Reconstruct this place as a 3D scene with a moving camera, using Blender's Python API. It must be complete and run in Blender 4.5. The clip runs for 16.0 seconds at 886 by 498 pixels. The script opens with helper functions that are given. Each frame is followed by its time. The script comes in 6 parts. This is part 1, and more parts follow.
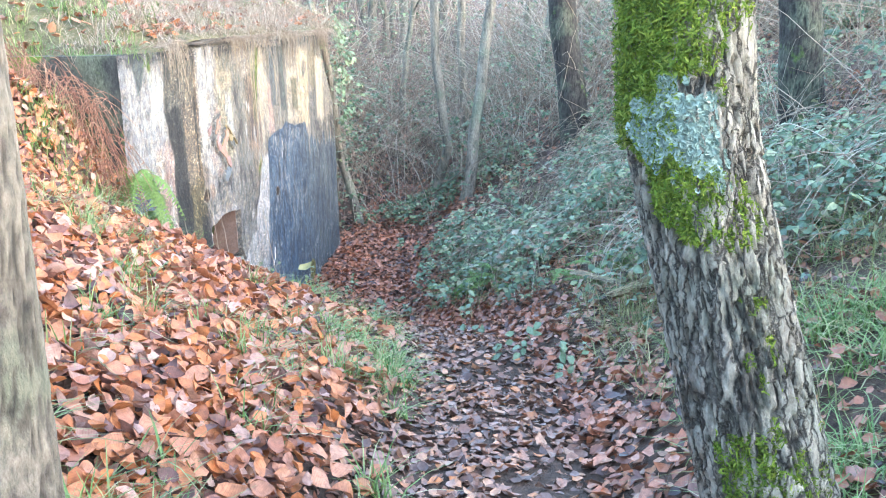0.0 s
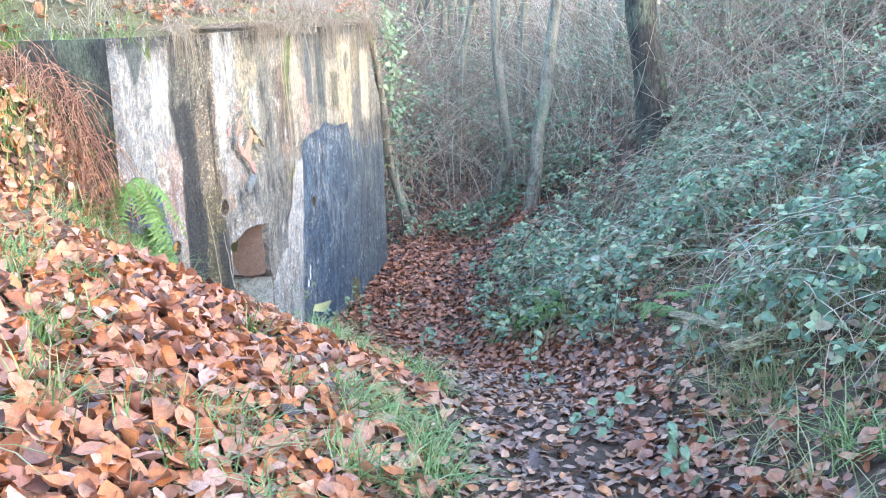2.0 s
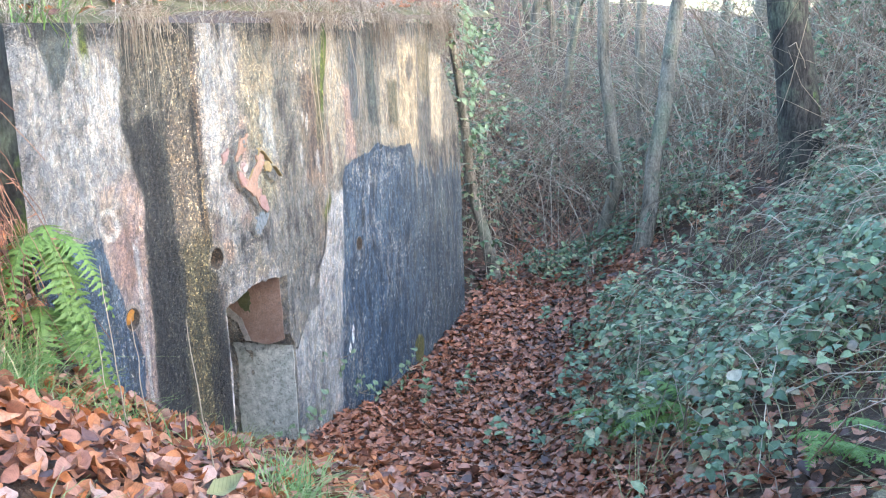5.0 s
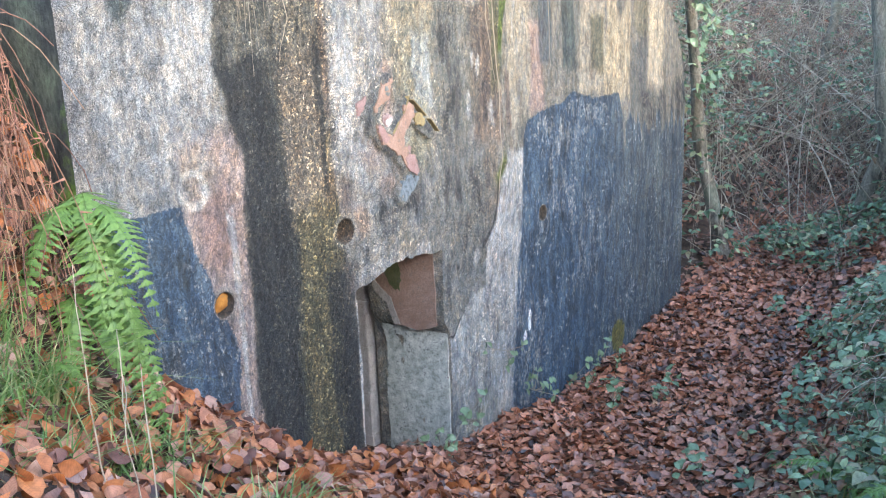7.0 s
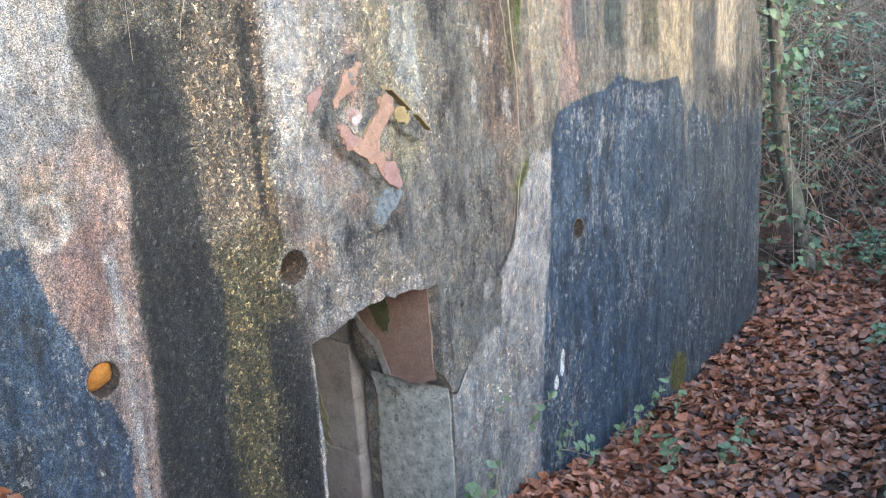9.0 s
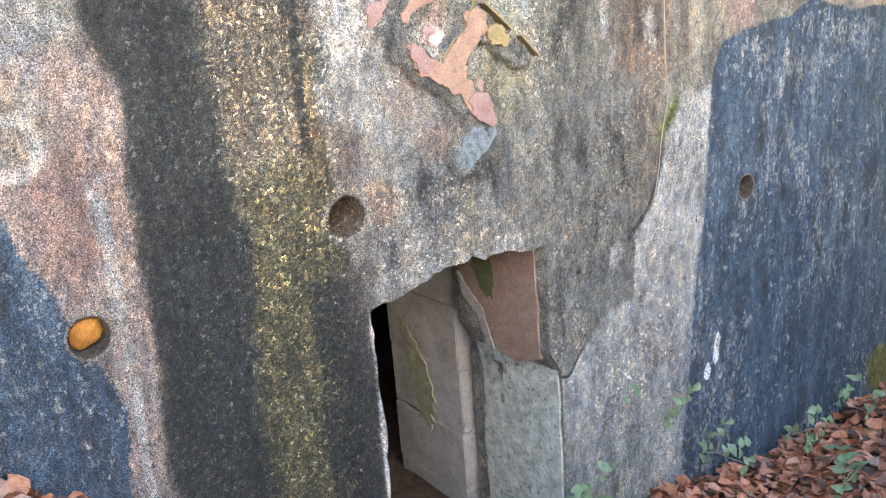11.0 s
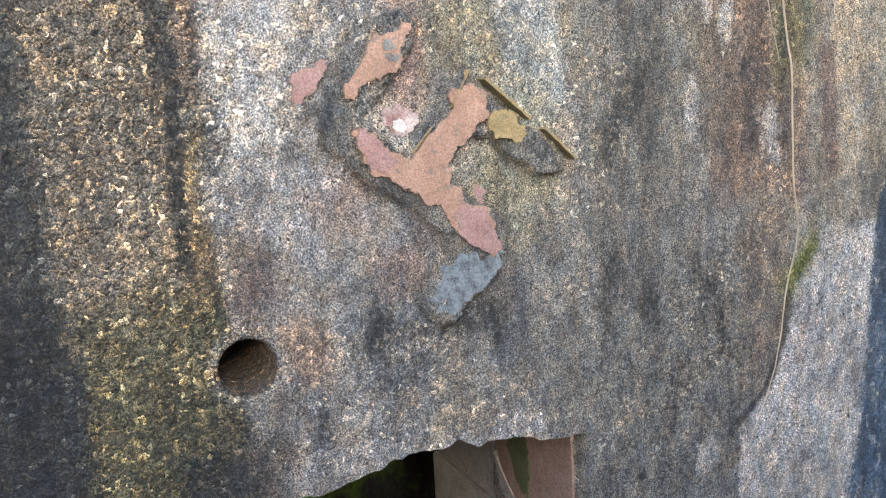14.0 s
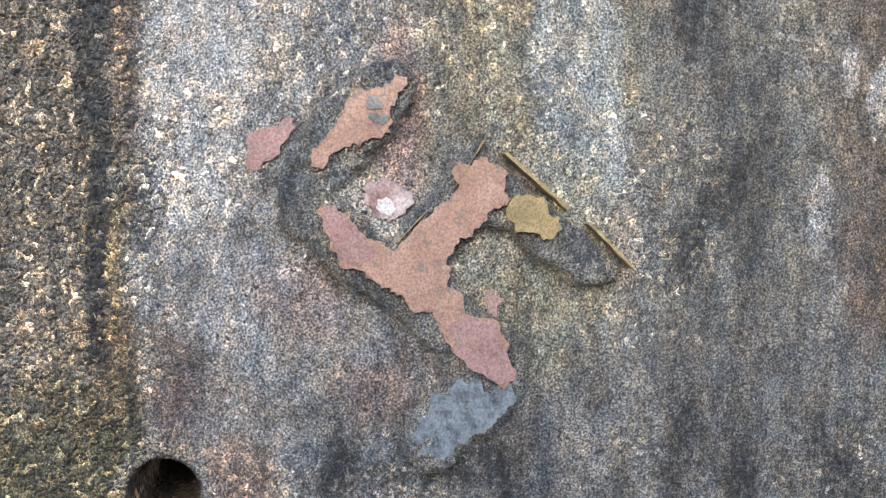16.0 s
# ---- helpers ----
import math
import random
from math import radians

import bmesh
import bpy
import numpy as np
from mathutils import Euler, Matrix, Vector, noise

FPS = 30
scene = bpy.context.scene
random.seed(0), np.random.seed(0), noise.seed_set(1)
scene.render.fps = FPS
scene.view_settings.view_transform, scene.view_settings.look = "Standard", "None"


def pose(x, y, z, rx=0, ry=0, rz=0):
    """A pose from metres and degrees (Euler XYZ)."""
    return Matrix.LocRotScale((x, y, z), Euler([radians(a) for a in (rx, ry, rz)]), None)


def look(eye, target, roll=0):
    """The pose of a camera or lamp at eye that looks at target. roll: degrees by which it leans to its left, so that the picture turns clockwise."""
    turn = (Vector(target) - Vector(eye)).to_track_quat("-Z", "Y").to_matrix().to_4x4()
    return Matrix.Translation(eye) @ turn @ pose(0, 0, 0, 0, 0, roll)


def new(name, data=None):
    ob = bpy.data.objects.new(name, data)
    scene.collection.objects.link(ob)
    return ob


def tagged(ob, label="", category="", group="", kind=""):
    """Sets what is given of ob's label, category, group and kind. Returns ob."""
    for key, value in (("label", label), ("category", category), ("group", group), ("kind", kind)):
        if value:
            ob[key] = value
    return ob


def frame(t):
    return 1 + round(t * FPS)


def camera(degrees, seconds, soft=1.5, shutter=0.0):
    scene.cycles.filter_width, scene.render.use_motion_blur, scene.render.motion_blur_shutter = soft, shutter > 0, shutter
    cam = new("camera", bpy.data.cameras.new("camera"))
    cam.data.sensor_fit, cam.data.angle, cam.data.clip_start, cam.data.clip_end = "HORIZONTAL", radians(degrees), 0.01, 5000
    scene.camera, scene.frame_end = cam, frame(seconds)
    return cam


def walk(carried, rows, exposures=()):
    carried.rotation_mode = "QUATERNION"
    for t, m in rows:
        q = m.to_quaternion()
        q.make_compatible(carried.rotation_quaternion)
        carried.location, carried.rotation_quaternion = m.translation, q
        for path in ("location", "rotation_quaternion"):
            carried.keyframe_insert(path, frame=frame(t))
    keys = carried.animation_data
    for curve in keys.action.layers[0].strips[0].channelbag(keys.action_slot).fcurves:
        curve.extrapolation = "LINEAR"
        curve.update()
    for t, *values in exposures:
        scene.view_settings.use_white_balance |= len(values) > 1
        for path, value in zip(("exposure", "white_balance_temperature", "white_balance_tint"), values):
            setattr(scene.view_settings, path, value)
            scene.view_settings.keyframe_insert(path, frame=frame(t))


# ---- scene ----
cam = camera(48.6, 16.0, soft=1.1)
METRES, EYE, TILT, LEAN, TURN = 8.0, 1.5, -13.84, 1.3, 9.486
ROWS = [
    (0.0, 0.0, 0.0, 0.0, 0.0, 0.0, -0.0),
    (0.5, -0.0041, 0.0373, 0.0035, 0.01, 0.43, 0.69),
    (1.0, -0.005, 0.0788, 0.006, 0.69, 0.47, 0.63),
    (1.5, 0.0008, 0.1223, 0.0109, 2.83, 0.11, -0.31),
    (2.0, -0.0008, 0.1612, 0.0163, 3.46, 0.23, -0.41),
    (2.5, -0.0095, 0.2088, 0.0253, 2.78, 0.67, 0.9),
    (3.0, -0.0074, 0.2562, 0.0296, 2.7, 2.3, 1.84),
    (5.5, 0.0194, 0.4307, 0.0555, 13.31, 0.25, -2.76),
    (6.0, 0.0192, 0.4664, 0.0608, 16.7, -0.95, -3.55),
    (6.5, 0.02, 0.5011, 0.0668, 21.05, -1.94, -4.07),
    (7.0, 0.0199, 0.5388, 0.0732, 24.58, -2.84, -4.54),
    (7.5, 0.0101, 0.5785, 0.0768, 24.98, -3.7, -4.07),
    (8.0, 0.0062, 0.6156, 0.0832, 26.66, -3.79, -4.1),
    (8.5, 0.0054, 0.6473, 0.089, 28.4, -4.12, -4.47),
    (9.0, -0.005, 0.6756, 0.091, 28.94, -4.0, -4.31),
    (9.5, -0.0168, 0.7036, 0.0939, 30.85, -4.75, -3.87),
    (10.0, -0.0102, 0.7278, 0.0909, 35.79, -5.9, -4.93),
    (12.5, -0.0106, 0.8215, 0.0897, 46.4, -8.87, -5.83),
    (13.0, -0.0204, 0.8442, 0.0878, 48.29, -7.11, -6.68),
    (13.5, -0.0317, 0.8675, 0.0944, 52.19, -4.62, -7.51),
    (14.0, -0.0316, 0.8938, 0.0948, 57.62, -2.25, -9.17),
    (14.5, -0.0362, 0.9173, 0.0967, 62.01, 1.5, -11.41),
    (15.0, -0.0516, 0.9376, 0.0967, 66.36, 2.06, -12.63),
    (15.5, -0.0583, 0.954, 0.0994, 71.3, 0.83, -13.47),
    (16.0, -0.0577, 0.9675, 0.1058, 74.15, 0.55, -14.03),
]
EXPOSURES = [(0.0, 3.84, 5950, 8), (1.0, 3.90, 5850, 8), (1.5, 3.76, 5850, 8), (2.5, 3.84, 5850, 8), (3.0, 3.82, 5850, 8), (5.5, 3.42, 5900, 9), (6.5, 3.34, 5800, 7), (9.5, 3.10, 6050, 7), (12.5, 3.58, 6250, 9), (13.5, 3.10, 6150, 9), (15.0, 2.60, 5950, 9), (16.0, 2.70, 5850, 9)]
walk(cam, [(t, pose(0, 0, EYE, TILT, LEAN, TURN) @ pose(METRES * x, METRES * y, METRES * z, 90 + pitch, roll, yaw)) for t, x, y, z, yaw, pitch, roll in ROWS], exposures=EXPOSURES)


# ---- world and light ----
SUN_AZ, SUN_EL = radians(104), radians(16)
world = bpy.data.worlds.new("sky")
scene.world = world
world.use_nodes = True
wn = world.node_tree.nodes
sky = wn.new("ShaderNodeTexSky")
sky.sky_type, sky.sun_disc = "NISHITA", False
sky.sun_elevation, sky.sun_rotation = SUN_EL, SUN_AZ
sky.air_density, sky.dust_density, sky.ozone_density = 1.0, 1.2, 1.0
wn["Background"].inputs["Strength"].default_value = 0.15
world.node_tree.links.new(sky.outputs[0], wn["Background"].inputs["Color"])
sun_dir = Vector((math.sin(SUN_AZ) * math.cos(SUN_EL), math.cos(SUN_AZ) * math.cos(SUN_EL), math.sin(SUN_EL)))
sun = new("sun", bpy.data.lights.new("sun", "SUN"))
sun.data.energy, sun.data.angle, sun.data.color = 0.2, radians(7.0), (1.0, 0.86, 0.68)
sun.matrix_world = look(sun_dir * 30, (0, 0, 0))

rng = np.random.default_rng(7)

# ---- materials ----


def mat(name, rough=0.8):
    m = bpy.data.materials.new(name)
    m.use_nodes = True
    b = m.node_tree.nodes["Principled BSDF"]
    b.inputs["Roughness"].default_value = rough
    return m, m.node_tree, b


def nd(tree, kind, **kw):
    n = tree.nodes.new(kind)
    for k, v in kw.items():
        n.inputs[k].default_value = v
    return n


def ramp(tree, source, stops):
    r = tree.nodes.new("ShaderNodeValToRGB")
    e = r.color_ramp.elements
    while len(e) < len(stops):
        e.new(0.5)
    for i, (p, c) in enumerate(stops):
        e[i].position, e[i].color = p, (*c, 1)
    tree.links.new(source, r.inputs[0])
    return r.outputs[0]


def mix(tree, fac, a, b, blend="MIX"):
    n = tree.nodes.new("ShaderNodeMix")
    n.data_type, n.blend_type = "RGBA", blend
    for sock, v in ((n.inputs[0], fac), (n.inputs[6], a), (n.inputs[7], b)):
        if isinstance(v, (int, float)):
            sock.default_value = v
        elif isinstance(v, tuple):
            sock.default_value = (*v, 1)
        else:
            tree.links.new(v, sock)
    return n.outputs[2]


def noise_at(tree, scale, detail=6, rough=0.6, vec=None, stretch=None):
    co = nd(tree, "ShaderNodeTexCoord").outputs["Object"] if vec is None else vec
    if stretch:
        mp = tree.nodes.new("ShaderNodeMapping")
        mp.inputs["Scale"].default_value = stretch
        tree.links.new(co, mp.inputs[0])
        co = mp.outputs[0]
    n = nd(tree, "ShaderNodeTexNoise", Scale=scale, Detail=detail, Roughness=rough)
    tree.links.new(co, n.inputs["Vector"])
    return n.outputs["Fac"]


def bump(tree, bsdf, height, strength, dist):
    b = nd(tree, "ShaderNodeBump", Strength=strength, Distance=dist)
    tree.links.new(height, b.inputs["Height"])
    tree.links.new(b.outputs[0], bsdf.inputs["Normal"])


def leaf_material(name, stops, rough, translucent=0.25, scale=60):
    """Foliage whose colour changes from leaf to leaf."""
    m, t, b = mat(name, rough)
    geo = nd(t, "ShaderNodeNewGeometry")
    base = ramp(t, geo.outputs["Random Per Island"], stops)
    n = noise_at(t, scale, 3)
    spots = ramp(t, n, [(0.3, (0.55, 0.55, 0.55)), (0.6, (1.1, 1.1, 1.1))])
    col = mix(t, 0.8, base, spots, "MULTIPLY")
    # side veins run outwards and forwards from a pale midrib
    blade = nd(t, "ShaderNodeAttribute")
    blade.attribute_name = "blade"
    wave = nd(t, "ShaderNodeVectorMath")
    wave.operation = "DOT_PRODUCT"
    t.links.new(blade.outputs["Vector"], wave.inputs[0])
    wave.inputs[1].default_value = (62.0, -46.0, 0.0)
    sine = nd(t, "ShaderNodeMath")
    sine.operation = "SINE"
    t.links.new(wave.outputs["Value"], sine.inputs[0])
    vein = ramp(t, sine.outputs[0], [(0.0, (1.0, 1.0, 1.0)), (0.75, (1.0, 1.0, 1.0)), (1.0, (0.72, 0.68, 0.66))])
    col = mix(t, 0.85, col, vein, "MULTIPLY")
    t.links.new(col, b.inputs["Base Color"])
    if translucent:
        tr = nd(t, "ShaderNodeBsdfTranslucent")
        t.links.new(col, tr.inputs["Color"])
        ms = nd(t, "ShaderNodeMixShader", Fac=translucent)
        t.links.new(b.outputs[0], ms.inputs[1])
        t.links.new(tr.outputs[0], ms.inputs[2])
        t.links.new(ms.outputs[0], t.nodes["Material Output"].inputs[0])
    return m


def earth_material(name, stops, scale=9):
    m, t, b = mat(name, 0.95)
    col = ramp(t, noise_at(t, scale, 9, 0.7), stops)
    t.links.new(col, b.inputs["Base Color"])
    bump(t, b, noise_at(t, scale * 5, 6), 0.8, 0.02)
    return m


M_SOIL = earth_material("soil", [(0.3, (0.03, 0.018, 0.012)), (0.5, (0.085, 0.05, 0.032)), (0.7, (0.16, 0.095, 0.06))], 24)
M_TURF = earth_material("turf", [(0.3, (0.06, 0.05, 0.025)), (0.5, (0.12, 0.11, 0.05)), (0.7, (0.2, 0.16, 0.09))])
M_LEAF_BANK = leaf_material("beech leaf orange", [(0.0, (0.28, 0.09, 0.035)), (0.2, (0.52, 0.18, 0.055)), (0.45, (0.51, 0.235, 0.13)), (0.65, (0.34, 0.135, 0.08)), (0.8, (0.54, 0.33, 0.25)), (0.9, (0.19, 0.08, 0.055)), (1.0, (0.09, 0.05, 0.045))], 0.55, 0.2)
M_LEAF_SINGLE = leaf_material("single beech leaf", [(0.0, (0.5, 0.5, 0.5)), (1.0, (0.5, 0.5, 0.5))], 0.5, 0.2)
info = nd(M_LEAF_SINGLE.node_tree, "ShaderNodeObjectInfo")
M_LEAF_SINGLE.node_tree.links.new(info.outputs["Random"], M_LEAF_SINGLE.node_tree.nodes["Color Ramp"].inputs[0])
for stop, tint in zip(M_LEAF_SINGLE.node_tree.nodes["Color Ramp"].color_ramp.elements, ((0.40, 0.14, 0.05, 1), (0.57, 0.29, 0.18, 1))):
    stop.color = tint
M_LEAF_PATH = leaf_material("beech leaf wet brown", [(0.0, (0.11, 0.065, 0.05)), (0.25, (0.23, 0.115, 0.075)), (0.5, (0.37, 0.185, 0.115)), (0.66, (0.23, 0.145, 0.115)), (0.8, (0.50, 0.275, 0.165)), (0.92, (0.52, 0.20, 0.07)), (1.0, (0.07, 0.045, 0.04))], 0.42, 0.08)
M_LEAF_TRENCH = leaf_material("beech leaf russet", [(0.0, (0.26, 0.09, 0.045)), (0.3, (0.44, 0.165, 0.08)), (0.55, (0.52, 0.24, 0.145)), (0.75, (0.30, 0.12, 0.07)), (0.9, (0.13, 0.065, 0.05)), (1.0, (0.07, 0.045, 0.04))], 0.36, 0.12)
M_BRAMBLE = leaf_material("bramble leaf", [(0.0, (0.06, 0.10, 0.04)), (0.3, (0.11, 0.165, 0.08)), (0.55, (0.18, 0.25, 0.14)), (0.72, (0.29, 0.36, 0.17)), (0.84, (0.40, 0.41, 0.22)), (0.93, (0.20, 0.12, 0.07)), (1.0, (0.30, 0.17, 0.085))], 0.36, 0.25)
M_GRASS = leaf_material("grass blade", [(0.0, (0.10, 0.18, 0.045)), (0.5, (0.20, 0.31, 0.085)), (0.8, (0.31, 0.37, 0.14)), (1.0, (0.46, 0.39, 0.21))], 0.5, 0.3, 20)
M_STRAW = leaf_material("dry grass blade", [(0.0, (0.26, 0.18, 0.125)), (0.5, (0.40, 0.31, 0.22)), (1.0, (0.55, 0.46, 0.36))], 0.6, 0.2, 20)
M_SEDGE = leaf_material("fading grass blade", [(0.0, (0.15, 0.19, 0.06)), (0.5, (0.27, 0.26, 0.10)), (1.0, (0.42, 0.35, 0.18))], 0.55, 0.3, 20)
M_FERN = leaf_material("fern frond", [(0.0, (0.07, 0.13, 0.03)), (0.6, (0.15, 0.24, 0.05)), (1.0, (0.27, 0.32, 0.09))], 0.5, 0.3)
M_BRACKEN = leaf_material("dead bracken", [(0.0, (0.13, 0.055, 0.035)), (0.5, (0.25, 0.11, 0.065)), (1.0, (0.42, 0.25, 0.15))], 0.7, 0.15)
M_TWIG = leaf_material("bare twig", [(0.0, (0.16, 0.11, 0.075)), (0.5, (0.33, 0.25, 0.17)), (0.85, (0.52, 0.44, 0.33)), (1.0, (0.36, 0.17, 0.11))], 0.75, 0.0, 8)


def bark_material(name, light, dark, moss=0.0, plates=0.0):
    m, t, b = mat(name, 0.9)
    n = noise_at(t, 9, 8, 0.7, stretch=(1.6, 1.6, 0.35))
    col = ramp(t, n, [(0.36, dark), (0.5, light), (0.7, tuple(min(1, c * 1.5) for c in light))])
    col = mix(t, ramp(t, noise_at(t, 4, 5), [(0.5, (0, 0, 0)), (0.66, (0.5, 0.5, 0.5))]), col, (0.16, 0.19, 0.12))
    crack = nd(t, "ShaderNodeAttribute")
    crack.attribute_name = "crack"
    col = mix(t, crack.outputs["Fac"], col, tuple(c * 0.6 for c in dark))
    if moss:
        k = ramp(t, noise_at(t, 3.0, 6), [(1 - moss - 0.04, (0, 0, 0)), (1 - moss + 0.04, (1, 1, 1))])
        col = mix(t, k, col, (0.10, 0.17, 0.02))
    fine = noise_at(t, 70, 6, 0.75, stretch=(1, 1, 0.5))
    col = mix(t, 0.8, col, ramp(t, fine, [(0.36, (0.5, 0.5, 0.5)), (0.5, (1, 1, 1)), (0.64, (1.5, 1.5, 1.5))]), "MULTIPLY")
    if plates:
        # long scaly plates between narrow dark furrows
        co = nd(t, "ShaderNodeTexCoord").outputs["Object"]
        warp = nd(t, "ShaderNodeTexNoise", Scale=26, Detail=5, Roughness=0.7)
        t.links.new(co, warp.inputs["Vector"])
        va = nd(t, "ShaderNodeVectorMath")
        va.operation = "MULTIPLY_ADD"
        t.links.new(warp.outputs["Color"], va.inputs[0])
        va.inputs[1].default_value = (0.035, 0.035, 0.05)
        t.links.new(co, va.inputs[2])
        mp = nd(t, "ShaderNodeMapping")
        mp.inputs["Scale"].default_value = (1, 1, 0.17)
        t.links.new(va.outputs[0], mp.inputs[0])
        vo = nd(t, "ShaderNodeTexVoronoi", Scale=plates)
        vo.feature = "DISTANCE_TO_EDGE"
        t.links.new(mp.outputs[0], vo.inputs["Vector"])
        furrow = ramp(t, vo.outputs["Distance"], [(0.015, (0.12, 0.12, 0.12)), (0.10, (1, 1, 1))])
        col = mix(t, furrow, tuple(c * 0.6 for c in dark), col)
        n = furrow
    t.links.new(col, b.inputs["Base Color"])
    both = nd(t, "ShaderNodeMath")
    both.operation = "ADD"
    t.links.new(n, both.inputs[0])
    t.links.new(fine, both.inputs[1])
    bump(t, b, both.outputs[0], 1.0, 0.014)
    return m


M_BARK = bark_material("grey bark", (0.31, 0.275, 0.215), (0.10, 0.085, 0.066), plates=42)
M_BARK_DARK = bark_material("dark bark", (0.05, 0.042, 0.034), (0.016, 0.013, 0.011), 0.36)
M_BARK_SLIM = bark_material("pale slim bark", (0.20, 0.17, 0.13), (0.07, 0.058, 0.042))

# ---- shape helpers ----


def vnoise(x, y, seed=0):
    xi, yi = np.floor(x).astype(np.int64), np.floor(y).astype(np.int64)
    fx, fy = x - xi, y - yi
    fx, fy = fx * fx * (3 - 2 * fx), fy * fy * (3 - 2 * fy)

    def h(a, b):
        v = (a * 374761393 + b * 668265263 + seed * 1442695041) & 0xFFFFFFFF
        v = ((v ^ (v >> 13)) * 1274126177) & 0xFFFFFFFF
        return ((v ^ (v >> 16)) & 0xFFFF) / 65535.0
    a, b, c, d = h(xi, yi), h(xi + 1, yi), h(xi, yi + 1), h(xi + 1, yi + 1)
    return a + (b - a) * fx + (c - a) * fy + (a - b - c + d) * fx * fy


def fbm(x, y, octaves=4, seed=0):
    s, a, tot = 0.0, 1.0, 0.0
    for o in range(octaves):
        s = s + a * vnoise(x * 2 ** o + 17.3 * o, y * 2 ** o + 5.1 * o, seed + o)
        tot += a
        a *= 0.5
    return s / tot


def sstep(a, b, x):
    t = np.clip((x - a) / (b - a), 0, 1)
    return t * t * (3 - 2 * t)


def quads_mesh(name, verts, faces, smooth=True):
    """A mesh from arrays: verts n x 3 and faces m x 4 (or m x 3)."""
    verts, faces = np.asarray(verts, np.float32), np.asarray(faces, np.int32)
    me = bpy.data.meshes.new(name)
    k = faces.shape[1]
    me.vertices.add(len(verts))
    me.vertices.foreach_set("co", verts.ravel())
    me.loops.add(faces.size)
    me.loops.foreach_set("vertex_index", faces.ravel())
    me.polygons.add(len(faces))
    me.polygons.foreach_set("loop_start", np.arange(len(faces), dtype=np.int32) * k)
    me.polygons.foreach_set("use_smooth", np.full(len(faces), smooth))
    me.update(calc_edges=True)
    me.validate()
    return me


def obj(name, me, material, parent=None, label="", category="", kind="", group=""):
    ob = new(name, me)
    if material is not None:
        me.materials.append(material)
    ob.parent = parent
    return tagged(ob, label, category, group, kind)


def part(name, bm, material, parent, label=""):
    me = bpy.data.meshes.new(name)
    bm.to_mesh(me)
    bm.free()
    for p in me.polygons:
        p.use_smooth = True
    return obj(name, me, material, parent, label)


def grid_faces(nu, nv):
    i = (np.arange(nu - 1)[:, None] * nv + np.arange(nv - 1)[None, :]).ravel()
    return np.stack([i, i + nv, i + nv + 1, i + 1], 1)


def basis(normal, spin):
    """Three unit axes per row: along, across, normal."""
    n = normal / np.linalg.norm(normal, axis=1, keepdims=True)
    ref = np.where(np.abs(n[:, 2:3]) > 0.9, np.array([[1.0, 0, 0]]), np.array([[0, 0, 1.0]]))
    a = np.cross(ref, n)
    a /= np.linalg.norm(a, axis=1, keepdims=True)
    b = np.cross(n, a)
    c, s = np.cos(spin)[:, None], np.sin(spin)[:, None]
    return a * c + b * s, b * c - a * s, n


# leaf outlines: rows along the leaf, half width at each
LEAF_COARSE = np.array([(0.0, 0.02), (0.3, 0.33), (0.68, 0.30), (1.0, 0.0)])
LEAF_ROWS = np.array([(0.0, 0.02), (0.12, 0.20), (0.34, 0.34), (0.58, 0.33), (0.82, 0.18), (1.0, 0.0)])


def leaves_mesh(name, at, normal, spin, size, curl, fold, rows=LEAF_ROWS):
    """Many small leaves as one mesh, each bent along its length and folded on its midrib."""
    n = len(at)
    a, b, c = basis(normal, spin)
    R = len(rows)
    u = rows[:, 0][None, :, None] - 0.5
    w = rows[:, 1][None, :, None] * np.array([-1, 0, 1])[None, None, :]
    along = np.broadcast_to(u, (n, R, 3)) * size[:, None, None]
    across = np.broadcast_to(w, (n, R, 3)) * size[:, None, None]
    up = (u ** 2) * curl[:, None, None] * size[:, None, None] * 1.6 + np.abs(w) * fold[:, None, None] * size[:, None, None]
    up = up + 0 * across + rng.normal(0, 0.035, (n, R, 3)) * size[:, None, None]
    v = at[:, None, None, :] + along[..., None] * a[:, None, None, :] + across[..., None] * b[:, None, None, :] + up[..., None] * c[:, None, None, :]
    f = grid_faces(R, 3)
    faces = (np.arange(n)[:, None, None] * (R * 3) + f[None]).reshape(-1, 4)
    me = quads_mesh(name, v.reshape(-1, 3), faces)
    blade = np.zeros((n, R, 3, 3), np.float32)
    blade[..., 0] = u + 0.5
    blade[..., 1] = np.abs(w)
    blade[..., 2] = 1
    me.attributes.new("blade", "FLOAT_VECTOR", "POINT").data.foreach_set("vector", blade.ravel())
    return me


